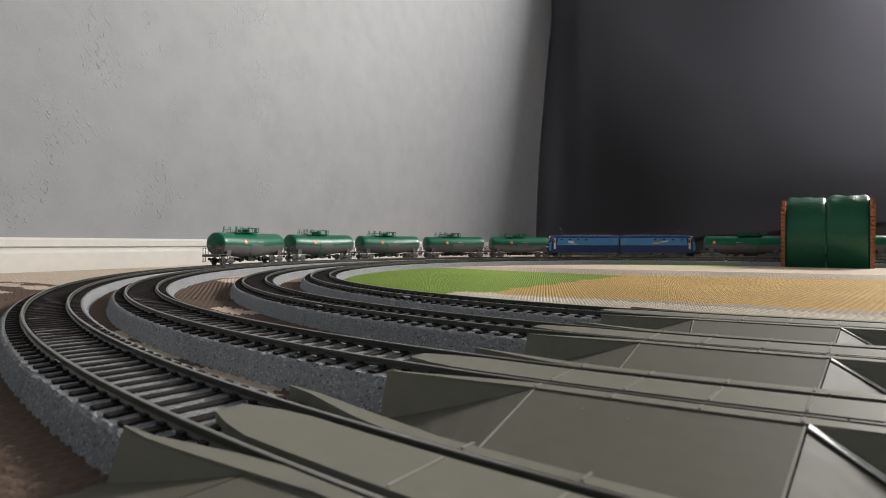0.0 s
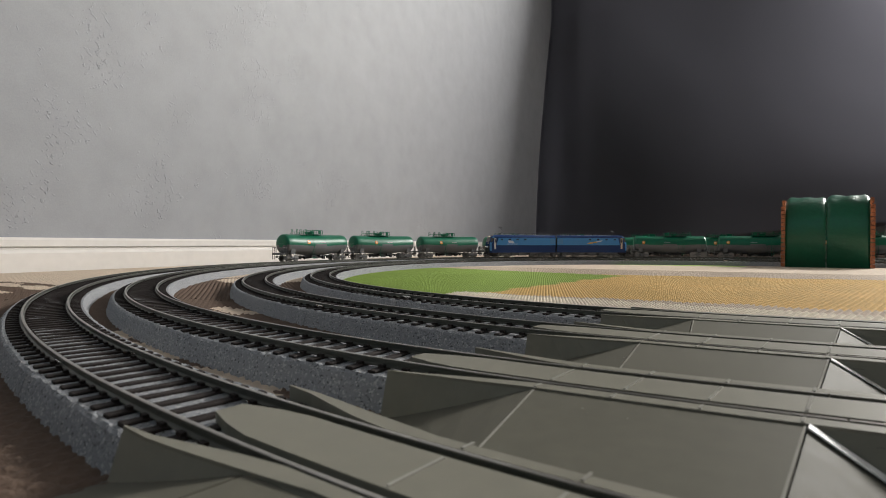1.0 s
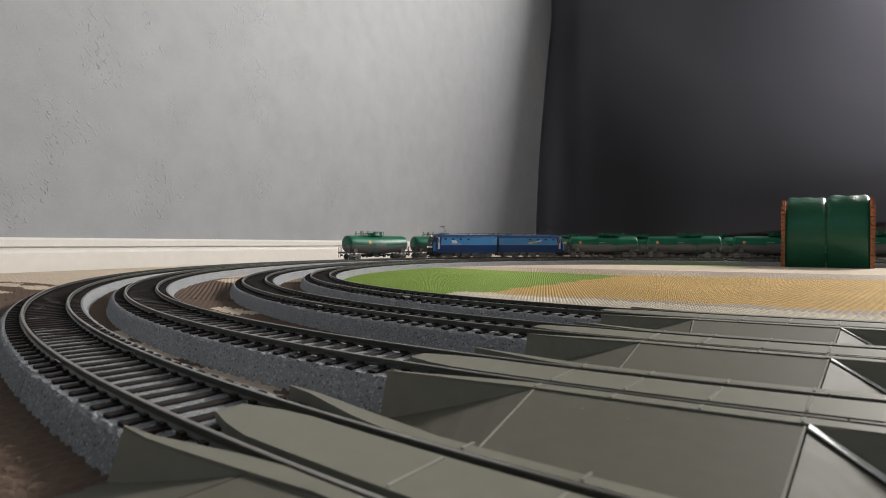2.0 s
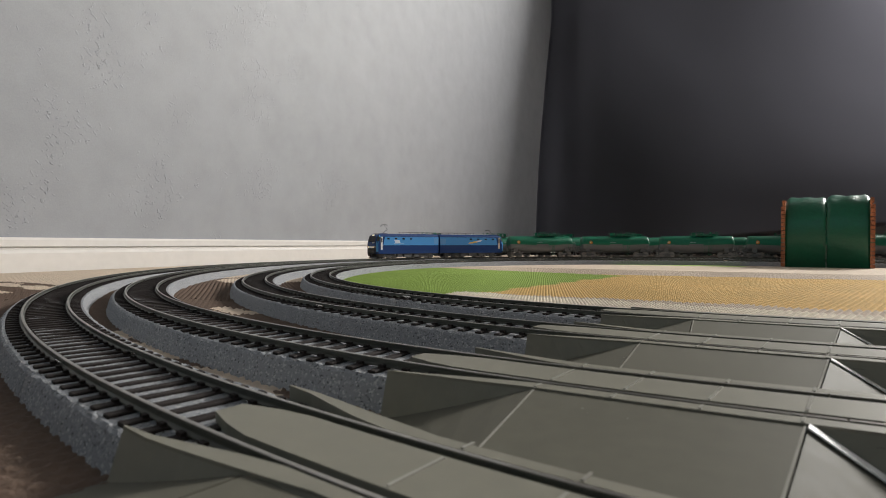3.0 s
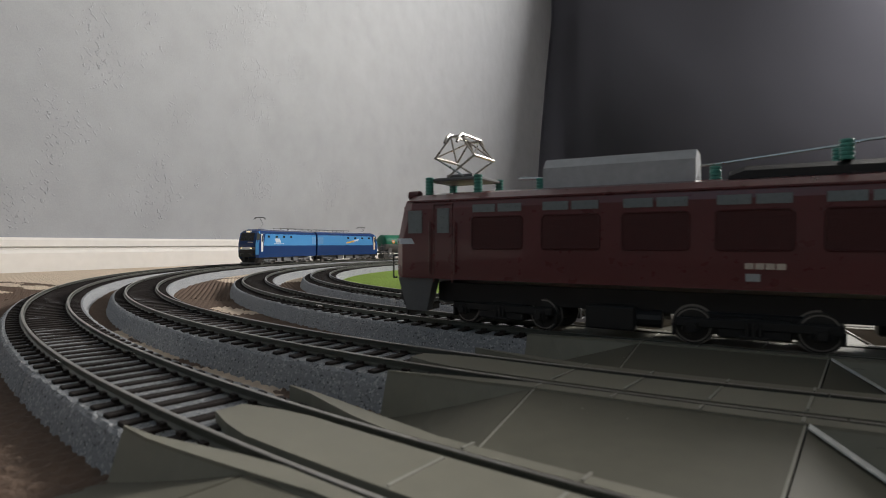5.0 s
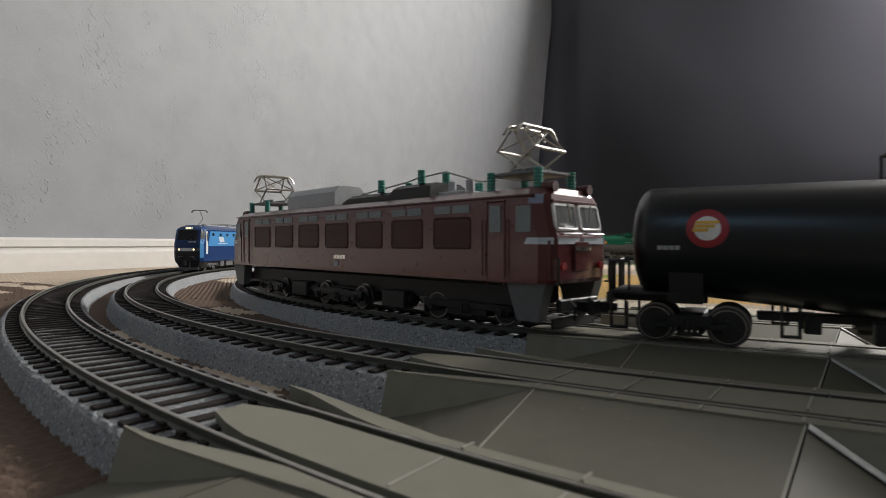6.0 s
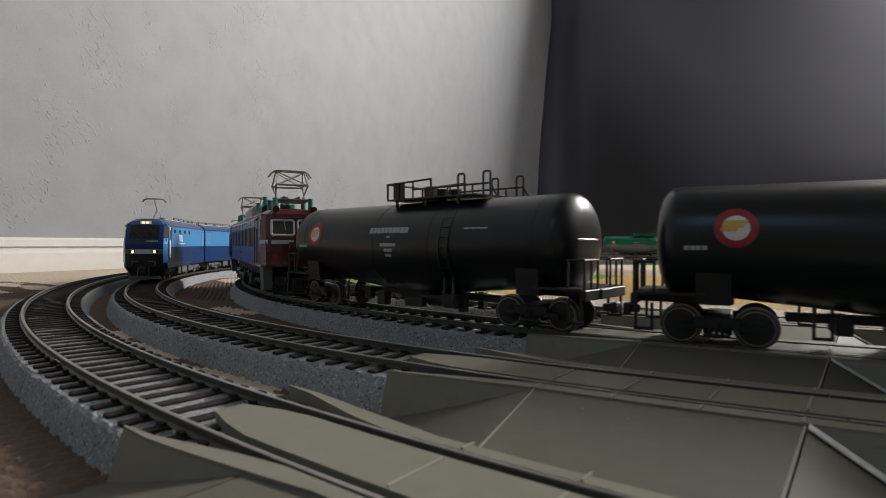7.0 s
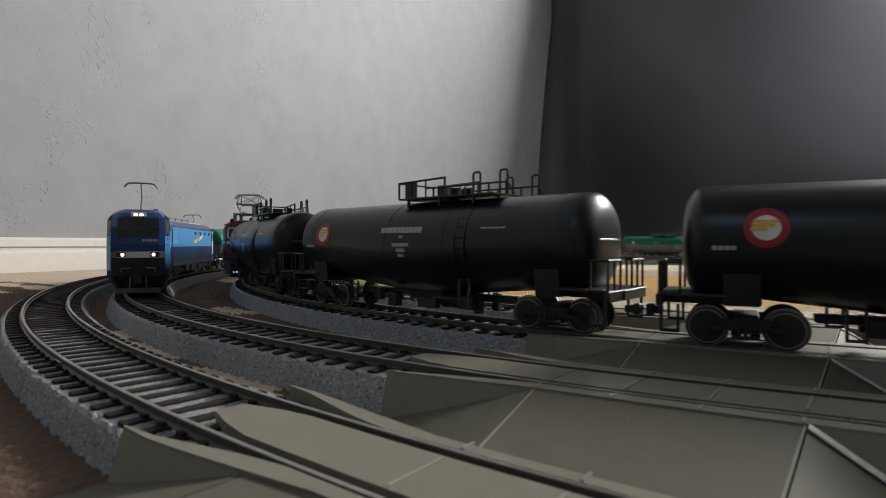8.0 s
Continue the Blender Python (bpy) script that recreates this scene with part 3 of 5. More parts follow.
def wheelset(parent, x, mat=None):
    bm = B()
    for s in (-1, 1):
        y = s * 8.0 * MM
        cyl(bm, (0, y - s * 1.3 * MM, 0), (0, y + s * 0.6 * MM, 0), WR, 24)
        cyl(bm, (0, y - s * 1.8 * MM, 0), (0, y - s * 1.2 * MM, 0), WR + 0.6 * MM, 24)
        cyl(bm, (0, y + s * 0.5 * MM, 0), (0, y + s * 1.2 * MM, 0), WR * 0.35, 12)
        for k in range(3):
            a = k * 2.094
            box(bm, (math.cos(a) * WR * 0.6, y + s * 0.7 * MM, math.sin(a) * WR * 0.6), (0.8 * MM, 0.5 * MM, 0.8 * MM))
    cyl(bm, (0, -8 * MM, 0), (0, 8 * MM, 0), 1.1 * MM, 8)
    plain = len(bm.faces)
    for s in (-1, 1):
        # bright metal ring on the outer face
        y = s * 8.66 * MM
        a, b = [[bm.verts.new((r * WR * math.cos(q), y, r * WR * math.sin(q))) for q in [2 * math.pi * k / 24 for k in range(24)]] for r in (0.84, 0.92)]
        for k in range(24):
            j = (k + 1) % 24
            bm.faces.new((a[k], a[j], b[j], b[k]) if s > 0 else (a[j], a[k], b[k], b[j]))
    ob = part("wheelset", bm, mat or WHEEL, parent)
    ob.data.materials.append(WHEEL)
    for q in ob.data.polygons:
        q.material_index = int(q.index >= plain)
    ob.location = (x, 0, WR)
    return ob


def bogie(parent, x, base, mat, heavy=False, wheel=None):
    """A bogie frame with springs and axle boxes, and its two wheelsets."""
    bm = B()
    for s in (-1, 1):
        y = s * 11.2 * MM
        h = 2.6 if heavy else 3.2
        box(bm, (0, y, 6.6 * MM), (base + (9 if heavy else -7) * MM, 1.6 * MM, h * MM), 0.3 * MM)
        for k in (-1, 1):
            xx = k * base / 2
            box(bm, (xx - k * (0 if heavy else 2) * MM, y + s * 0.6 * MM, 5.3 * MM), ((3.4 if heavy else 5.0) * MM, 1.4 * MM, (3.6 if heavy else 1.8) * MM), 0.4 * MM)
            cyl(bm, (xx, y + s * 1.6 * MM, 5.2 * MM), (xx, y + s * 2.3 * MM, 5.2 * MM), 1.2 * MM, 10)
            for q in (-1, 1) if heavy else ():
                cyl(bm, (xx + q * 2.3 * MM, y, 4.2 * MM), (xx + q * 2.3 * MM, y, 7.4 * MM), 0.7 * MM, 8)
            heavy and box(bm, (xx + k * 5.0 * MM, y - s * 1.5 * MM, 4.2 * MM), (1.0 * MM, 2.0 * MM, 3.6 * MM), 0.2 * MM)
        for q in (-1.5, 0, 1.5):
            cyl(bm, (q * MM, y + s * 0.6 * MM, 3.4 * MM), (q * MM, y + s * 0.6 * MM, 7.2 * MM), 0.62 * MM, 8)
        box(bm, (0, y + s * 0.5 * MM, 3.2 * MM), (7 * MM, 1.6 * MM, 0.8 * MM), 0.15 * MM)
    box(bm, (0, 0, 6.4 * MM), (7 * MM, 23 * MM, 4.4 * MM), 0.3 * MM)
    for k in (-1, 1):
        # brake beams and shoes inside the wheels
        box(bm, (k * (base / 2 - 6.9 * MM), 0, 4.6 * MM), (1.6 * MM, 17 * MM, 3.4 * MM), 0.3 * MM)
    if heavy:
        # motor cases and brake rigging fill the frame
        box(bm, (0, 0, 6.2 * MM), (base + 6 * MM, 16 * MM, 6.4 * MM), 0.6 * MM)
        for s in (-1, 1):
            box(bm, (0, s * 10.0 * MM, 5.6 * MM), (base - 13 * MM, 3.0 * MM, 5.6 * MM), 0.4 * MM)
    fr = part("bogie", bm, mat, parent)
    fr.location = (x, 0, 0)
    for k in (-1, 1):
        wheelset(fr, k * base / 2, wheel)
    return fr


def bars(parent, x0, z0, y, widths, h, gap, mat, name="lettering"):
    """A row of plain marks on a side face."""
    bm = B()
    x = x0
    for w in widths:
        box(bm, (x + w / 2, y, z0), (w, 0.25 * MM, h))
        x += w + gap
    return part(name, bm, mat, parent)


def tank_car(black, panel=False):
    body = BLACKTANK if black else GREENTANK
    under = BLACKTANK if black else TANKGREY
    frame_m = DARK if black else GREYF
    label = ("glossy black model tank car with a red and white round emblem" if black else "green and grey model tank car with an orange round emblem")
    car = tagged(empty("tank_car"), label, "tank car", "black tank cars" if black else "green tank cars")
    top = 45.0 * MM
    L = 71.0 * MM

    def ring(x, scale=1.0):
        a = min(1.0, max(0.0, (abs(x) - 14 * MM) / (44 * MM)))
        d = (37.4 - 4.4 * a) * MM
        r = d / 2 * scale
        cz = top - d / 2
        return [Vector((x, r * math.cos(q), cz + r * math.sin(q))) for q in [2 * math.pi * k / 40 + math.pi / 40 for k in range(40)]]

    L -= 0.6 * MM
    xs = [-L, -60 * MM, -36 * MM, -14 * MM, 14 * MM, 36 * MM, 60 * MM, L]
    ends = [(5.5, 0.36), (5.0, 0.6), (3.9, 0.80), (2.5, 0.92), (1.2, 0.98)]
    rings = [ring(-L - e * MM, f) for e, f in ends] + [ring(x) for x in xs] + [ring(L + e * MM, f) for e, f in ends[::-1]]
    bm = loft(B(), rings)
    tank = part("tank", bm, body, car, smooth=True)
    if not black:
        tank.data.materials.append(under)
        for p in tank.data.polygons:
            p.material_index = 1 if p.center.z < 26.5 * MM else 0
    # welded bands round the barrel
    for x in (-64, -19, 12, 64) if black else (-64, -17, 64):
        bm = loft(B(), [ring(x * MM - 0.25 * MM, 1.006), ring(x * MM + 0.25 * MM, 1.006)])
        part("band", bm, body, car)
    # underframe ends, saddles and sills
    for s in (-1, 1):
        bm = B()
        box(bm, (s * 69 * MM, 0, 11.6 * MM), (28 * MM, 9 * MM, 3.2 * MM), 0.3 * MM)
        box(bm, (s * 81.5 * MM, 0, 11.6 * MM), (2.0 * MM, 29 * MM, 3.4 * MM), 0.3 * MM)
        box(bm, (s * 72 * MM, 0, 13.2 * MM), (19 * MM, 28 * MM, 0.7 * MM))
        part("end_frame", bm, frame_m, car)
        bm = B()
        loft(bm, [[Vector((s * x * MM, y * MM, z * MM)) for y, z in ((-13, 10.5), (13, 10.5), (14.0, 19.5), (10, 18), (0, 13.5), (-10, 18), (-14.0, 19.5))] for x in (56, 65)])
        part("saddle", bm, TANKGREY if not black else DARK, car)
        # end rails with uprights
        for y in (-13.5, -9, -4.5, 4.5, 9, 13.5):
            part("upright", cyl(B(), (s * 81.6 * MM, y * MM, 13 * MM), (s * 81.6 * MM, y * MM, 22.5 * MM), 0.4 * MM, 6), frame_m, car)
        for q in (-1, 1):
            bm = B()
            tube(bm, [(s * 81.6 * MM, q * 4.5 * MM, 22.5 * MM), (s * 81.6 * MM, q * 13.5 * MM, 22.5 * MM), (s * 76 * MM, q * 13.8 * MM, 22.5 * MM), (s * 76 * MM, q * 13.8 * MM, 13 * MM)], 0.4 * MM)
            part("end_railing", bm, frame_m, car)
        for q in (-1, 1):
            bm = B()
            tube(bm, [(s * 81 * MM, q * 14 * MM, 12 * MM), (s * 81 * MM, q * 14.3 * MM, 4.4 * MM), (s * 76.5 * MM, q * 14.3 * MM, 4.4 * MM), (s * 76.5 * MM, q * 14 * MM, 12 * MM)], 0.5 * MM)
            box(bm, (s * 78.7 * MM, q * 14.3 * MM, 4.6 * MM), (4.6 * MM, 1.4 * MM, 0.5 * MM))
            part("step", bm, frame_m, car)
        # coupler
        bm = B()
        box(bm, (s * 84.0 * MM, 0, 8.6 * MM), (5 * MM, 2.4 * MM, 2.4 * MM), 0.3 * MM)
        box(bm, (s * 85.2 * MM, 0.8 * MM * s, 8.6 * MM), (2.4 * MM, 3.6 * MM, 3.6 * MM), 0.4 * MM)
        part("coupler", bm, DARK, car)
        part("hand_bar", cyl(B(), (s * (L + 5.6 * MM), -7 * MM, 29 * MM), (s * (L + 5.6 * MM), 7 * MM, 29 * MM), 0.4 * MM, 6), CHROME if black else body, car, "bright horizontal hand bar")
        part("tank_lamp", cyl(B(), (s * 60 * MM, -15.2 * MM, 14 * MM), (s * 60 * MM, -15.8 * MM, 14 * MM), 0.9 * MM, 10), CHROME, car, "small bright round fitting")
    # brake gear hanging under the barrel
    bm = B()
    cyl(bm, (6 * MM, -6 * MM, 8 * MM), (18 * MM, -6 * MM, 8 * MM), 3.0 * MM, 14)
    box(bm, (-12 * MM, -9 * MM, 7.4 * MM), (9 * MM, 5 * MM, 4.5 * MM), 0.4 * MM)
    box(bm, (0, 0, 9.6 * MM), (30 * MM, 3 * MM, 2.5 * MM), 0.2 * MM)
    box(bm, (-24 * MM, 8 * MM, 7 * MM), (7 * MM, 5 * MM, 5 * MM), 0.4 * MM)
    tube(bm, [(-40 * MM, -10 * MM, 8 * MM), (40 * MM, -10 * MM, 8 * MM)], 0.4 * MM)
    for q in (-1, 1):
        box(bm, (14 * MM, q * 10 * MM, 6.2 * MM), (5 * MM, 4 * MM, 6.0 * MM), 0.4 * MM)
        box(bm, (-6 * MM, q * 11 * MM, 6.0 * MM), (10 * MM, 3 * MM, 4.0 * MM), 0.4 * MM)
        box(bm, (-27 * MM, q * 6 * MM, 6.4 * MM), (3 * MM, 3 * MM, 7.0 * MM), 0.3 * MM)
        box(bm, (29 * MM, q * 5 * MM, 7.0 * MM), (4 * MM, 3 * MM, 5.0 * MM), 0.3 * MM)
    cyl(bm, (-20 * MM, 4 * MM, 6.6 * MM), (-8 * MM, 4 * MM, 6.6 * MM), 2.8 * MM, 14)
    box(bm, (0, 0, 8.4 * MM), (84 * MM, 5 * MM, 2.4 * MM), 0.3 * MM)
    part("brake_gear", bm, DARK, car)
    for q in (-1, 1):
        bm = tube(B(), [(33 * MM, q * 14 * MM, 13 * MM), (33 * MM, q * 14.4 * MM, 4.6 * MM), (37 * MM, q * 14.4 * MM, 4.6 * MM), (37 * MM, q * 14 * MM, 13 * MM)], 0.45 * MM)
        part("stirrup_step", bm, frame_m, car)
    # ladders up both sides
    for s in (-1, 1):
        bm = B()
        lx = -27.0 if s > 0 else -14.0
        for xx in (lx - 2.25, lx + 2.25):
            pts = []
            for k in range(9):
                a = math.radians(-38 + 16.5 * k)
                pts.append((xx * MM, s * 18.4 * MM * math.cos(a), 27.6 * MM + 18.4 * MM * math.sin(a)))
            tube(bm, [(xx * MM, s * 15.4 * MM, 5.5 * MM)] + pts, 0.4 * MM)
        lad = part("ladder", bm, body, car)
        for k in range(11):
            bm = B()
            a = math.radians(-50 + 12.5 * k)
            y, z = s * 18.4 * MM * math.cos(a), 27.6 * MM + 18.4 * MM * math.sin(a)
            if k == 0:
                y, z = s * 15.4 * MM, 6 * MM
            cyl(bm, ((lx - 2.25) * MM, y, z), ((lx + 2.25) * MM, y, z), 0.3 * MM, 5)
            part("rung", bm, body, lad)
    # walkway with railings and manhole
    bm = B()
    box(bm, (-13 * MM, 0, 45.9 * MM), (48 * MM, 22 * MM, 0.7 * MM), 0.1 * MM)
    for x in (-26, -9, 8):
        for s in (-1, 1):
            box(bm, (x * MM, s * 8 * MM, 44.4 * MM), (1.0 * MM, 1.0 * MM, 3.0 * MM))
    part("walkway", bm, body, car)
    for s in (-1, 1):
        y = s * 10.6 * MM
        bm = B()
        tube(bm, [(11 * MM, y, 46 * MM), (11 * MM, y, 52.5 * MM), (-14 * MM, y, 53.2 * MM), (-14 * MM, y, 46 * MM)], 0.42 * MM)
        for x in (4, -4):
            cyl(bm, (x * MM, y, 46 * MM), (x * MM, y, 52.8 * MM), 0.36 * MM, 6)
        part("railing", bm, body, car)
        bm = tube(B(), [(-4 * MM, y, 49.6 * MM), (-43 * MM, y, 49.6 * MM), (-46 * MM, y, 45 * MM)], 0.4 * MM)
        for x in (-14, -24, -35):
            cyl(bm, (x * MM, y, 45 * MM), (x * MM, y, 49.6 * MM), 0.36 * MM, 6)
        part("low_rail", bm, body, car)
        for x in (-28, -40):
            bm = tube(B(), [(x * MM, y, 45 * MM), (x * MM, y, 53.2 * MM), ((x - 0.6) * MM, y, 53.9 * MM), ((x - 2.6) * MM, y, 53.9 * MM), ((x - 3.2) * MM, y, 53.2 * MM), ((x - 3.2) * MM, y, 45 * MM)], 0.42 * MM)
            part("hand_hoop", bm, body, car)
    part("end_rail", cyl(B(), (11 * MM, -10.6 * MM, 52.5 * MM), (11 * MM, 10.6 * MM, 52.5 * MM), 0.4 * MM, 6), body, car)
    bm = B()
    cyl(bm, (-8 * MM, 0, 45 * MM), (-8 * MM, 0, 49 * MM), 4.2 * MM, 20)
    cyl(bm, (-8 * MM, 0, 49 * MM), (-8 * MM, 0, 50 * MM), 4.8 * MM, 20)
    part("manhole", bm, body, car)
    for s in (-1, 1):
        part("notice_board", box(B(), (4.5 * MM, s * 10.2 * MM, 49.4 * MM), (6.5 * MM, 0.8 * MM, 6.6 * MM), 0.2 * MM), body, car)
        part("valve_box", box(B(), (-11 * MM, s * 7.5 * MM, 48.4 * MM), (5 * MM, 3 * MM, 4.4 * MM), 0.3 * MM), body, car)
    # emblems and lettering on both sides
    for s in (-1, 1):
        def side_at(x, z, lift):
            a = min(1.0, max(0.0, (abs(x) - 14 * MM) / (44 * MM)))
            r = (37.4 - 4.4 * a) * MM / 2
            cz = top - r
            dz = max(-0.95 * r, min(0.95 * r, z - cz))
            return s * (math.sqrt(r * r - dz * dz) + lift)

        def decal(name, pts, lift, mat, label=""):
            bm = B()
            v0 = [bm.verts.new((x, side_at(x, z, lift), z)) for x, z in pts]
            f = bm.faces.new(v0)
            g = bmesh.ops.extrude_face_region(bm, geom=[f])
            for v in g["geom"]:
                if isinstance(v, bmesh.types.BMVert):
                    v.co.y -= s * 0.35 * MM
            bmesh.ops.recalc_face_normals(bm, faces=bm.faces[:])
            return part(name, bm, mat, car, label)

        ex, ez, er = (55.0 * MM if s > 0 else -28 * MM), (32.0 if black else 31.5) * MM, (5.4 if black else 3.6) * MM

        def disc(name, r0, r1, lift, mat, label=""):
            """A thin round mark that follows the barrel."""
            bm = B()
            n, rows_ = 28, 4
            grid = []
            for i in range(rows_ + 1):
                r = r0 + (r1 - r0) * i / rows_
                grid.append([bm.verts.new((ex + r * math.cos(q), side_at(ex + r * math.cos(q), ez + r * math.sin(q), lift), ez + r * math.sin(q)))
                             for q in [2 * math.pi * k / n for k in range(n)]])
            for a, b in zip(grid, grid[1:]):
                for k in range(n):
                    bm.faces.new((a[k], a[(k + 1) % n], b[(k + 1) % n], b[k]))
            bmesh.ops.recalc_face_normals(bm, faces=bm.faces[:])
            g = bmesh.ops.extrude_face_region(bm, geom=bm.faces[:])
            for v in g["geom"]:
                if isinstance(v, bmesh.types.BMVert):
                    v.co.y -= s * 0.3 * MM
            bmesh.ops.recalc_face_normals(bm, faces=bm.faces[:])
            return part(name, bm, mat, car, label)

        disc("emblem_ring", er * 0.62, er, 0.22 * MM, RED if black else ORANGE, "round emblem")
        disc("emblem_disc", er * 0.02, er * 0.63, 0.26 * MM, WHITE if black else YELLOW)
        # slanted mark of three short strokes
        for dz, a0, a1 in ((0.24, -0.55, 0.55), (0.04, -0.62, 0.36), (-0.16, -0.70, 0.05)):
            for k in range(4):
                xa = ex + s * er * (-a0 + (a0 - a1) * k / 4)
                xb = ex + s * er * (-a0 + (a0 - a1) * (k + 1) / 4)
                z0 = ez + dz * er
                decal("emblem_mark", [(xa, z0), (xb, z0), (xb, z0 + 0.15 * er), (xa, z0 + 0.15 * er)], 0.45 * MM, YELLOW if black else WHITE)

        def rowbars(x0, z, w, h, n):
            for k in range(n):
                xa = x0 + k * w * 1.18
                decal("lettering", [(xa, z), (xa + w, z), (xa + w, z + h), (xa, z + h)], 0.12 * MM, BARGREY)

        if black:
            rowbars(-8.2 * MM, 31.9 * MM, 1.95 * MM, 2.3 * MM, 10)
            rowbars(1.6 * MM, 30.0 * MM, 0.9 * MM, 0.8 * MM, 2)
            rowbars(-2 * MM, 26.6 * MM, 1.3 * MM, 1.3 * MM, 6)
            rowbars(0 * MM, 24.4 * MM, 1.0 * MM, 1.3 * MM, 4)
            rowbars(0.6 * MM, 22.4 * MM, 1.0 * MM, 1.1 * MM, 3)
            rowbars(-46 * MM, 33.0 * MM, 2.2 * MM, 0.5 * MM, 4)
            rowbars(62 * MM, 26.0 * MM, 1.3 * MM, 1.2 * MM, 4)
        else:
            rowbars(0 * MM, 31.0 * MM, 1.1 * MM, 1.0 * MM, 10)
    if panel:
        bm = B()
        box(bm, (-50 * MM, -14.6 * MM, 31 * MM), (6 * MM, 2.0 * MM, 6 * MM), 0.2 * MM)
        part("notice_plate", bm, RED, car, "red and white notice plate")
    for ob in car.children:
        if ob.name.split(".")[0] not in ("coupler", "step", "stirrup_step", "brake_gear", "ladder"):
            ob.data.transform(Matrix.Translation((0, 0, 1.5 * MM)))
    for x in (-59, 59):
        bogie(car, x * MM, 19.6 * MM, frame_m, wheel=WHEEL_DK if black else None)
    return car


def plan(front, back, w, nose=6.0, cut=3.5):
    """Outline of a body layer seen from above, in millimetres."""
    half = [(front - nose, w), (front - 1.0, w - cut * 0.75), (front, w - cut * 1.7)]
    rear = [(back + 0.4, w), (back, w - 0.5)]
    pts = [(x, y) for x, y in rear[::-1]] + half
    return [(x * MM, y * MM) for x, y in pts] + [(x * MM, -y * MM) for x, y in reversed(pts)]


def plan2(front, back, w, nose=6.0, cut=3.5):
    half = [(front - nose, w), (front - 1.0, w - cut * 0.75), (front, w - cut * 1.7)]
    pts = [(-x, y) for x, y in reversed(half)] + half
    return [(x * MM, y * MM) for x, y in pts] + [(x * MM, -y * MM) for x, y in reversed(pts)]


def layers(rows):
    return loft(B(), [[Vector((x, y, z * MM)) for x, y in pts] for z, pts in rows])


def quad_panel(bm, pts, thick):
    """A thin raised panel from four corners, proud along its normal."""
    v = [Vector([c * MM for c in p]) for p in pts]
    n = (v[1] - v[0]).cross(v[3] - v[0]).normalized() * thick * MM
    a = [bm.verts.new(p - n) for p in v]
    b = [bm.verts.new(p + n) for p in v]
    bm.faces.new(b)
    bm.faces.new(a[::-1])
    for i in range(len(v)):
        j = (i + 1) % len(v)
        bm.faces.new((a[i], a[j], b[j], b[i]))
    return bm


def arm_pantograph(parent, x, d, up):
    """Single-arm pantograph; d is the way its knee points."""
    z = 46.5
    bm = B()
    tube(bm, [((x - d * 4) * MM, 0, z * MM), ((x + d * 7) * MM, 0, (z + up * 0.48) * MM)], 0.55 * MM)
    tube(bm, [((x + d * 7) * MM, 0, (z + up * 0.48) * MM), ((x - d * 1) * MM, 0, (z + up) * MM)], 0.38 * MM)
    box(bm, (x * MM, 0, 46.2 * MM), (12 * MM, 14 * MM, 0.9 * MM), 0.2 * MM)
    part("pantograph_arm", bm, SKIRT, parent)
    bm = B()
    for k in (-1.2, 1.2):
        xx = (x - d * 1 + k) * MM
        tube(bm, [(xx, y * MM, (z + up + q) * MM) for y, q in ((-9.8, -2.0), (-8.0, 0.0), (-6, 0.6), (6, 0.6), (8.0, 0.0), (9.8, -2.0))], 0.4 * MM)
    part("pantograph_bow", bm, SKIRT, parent)


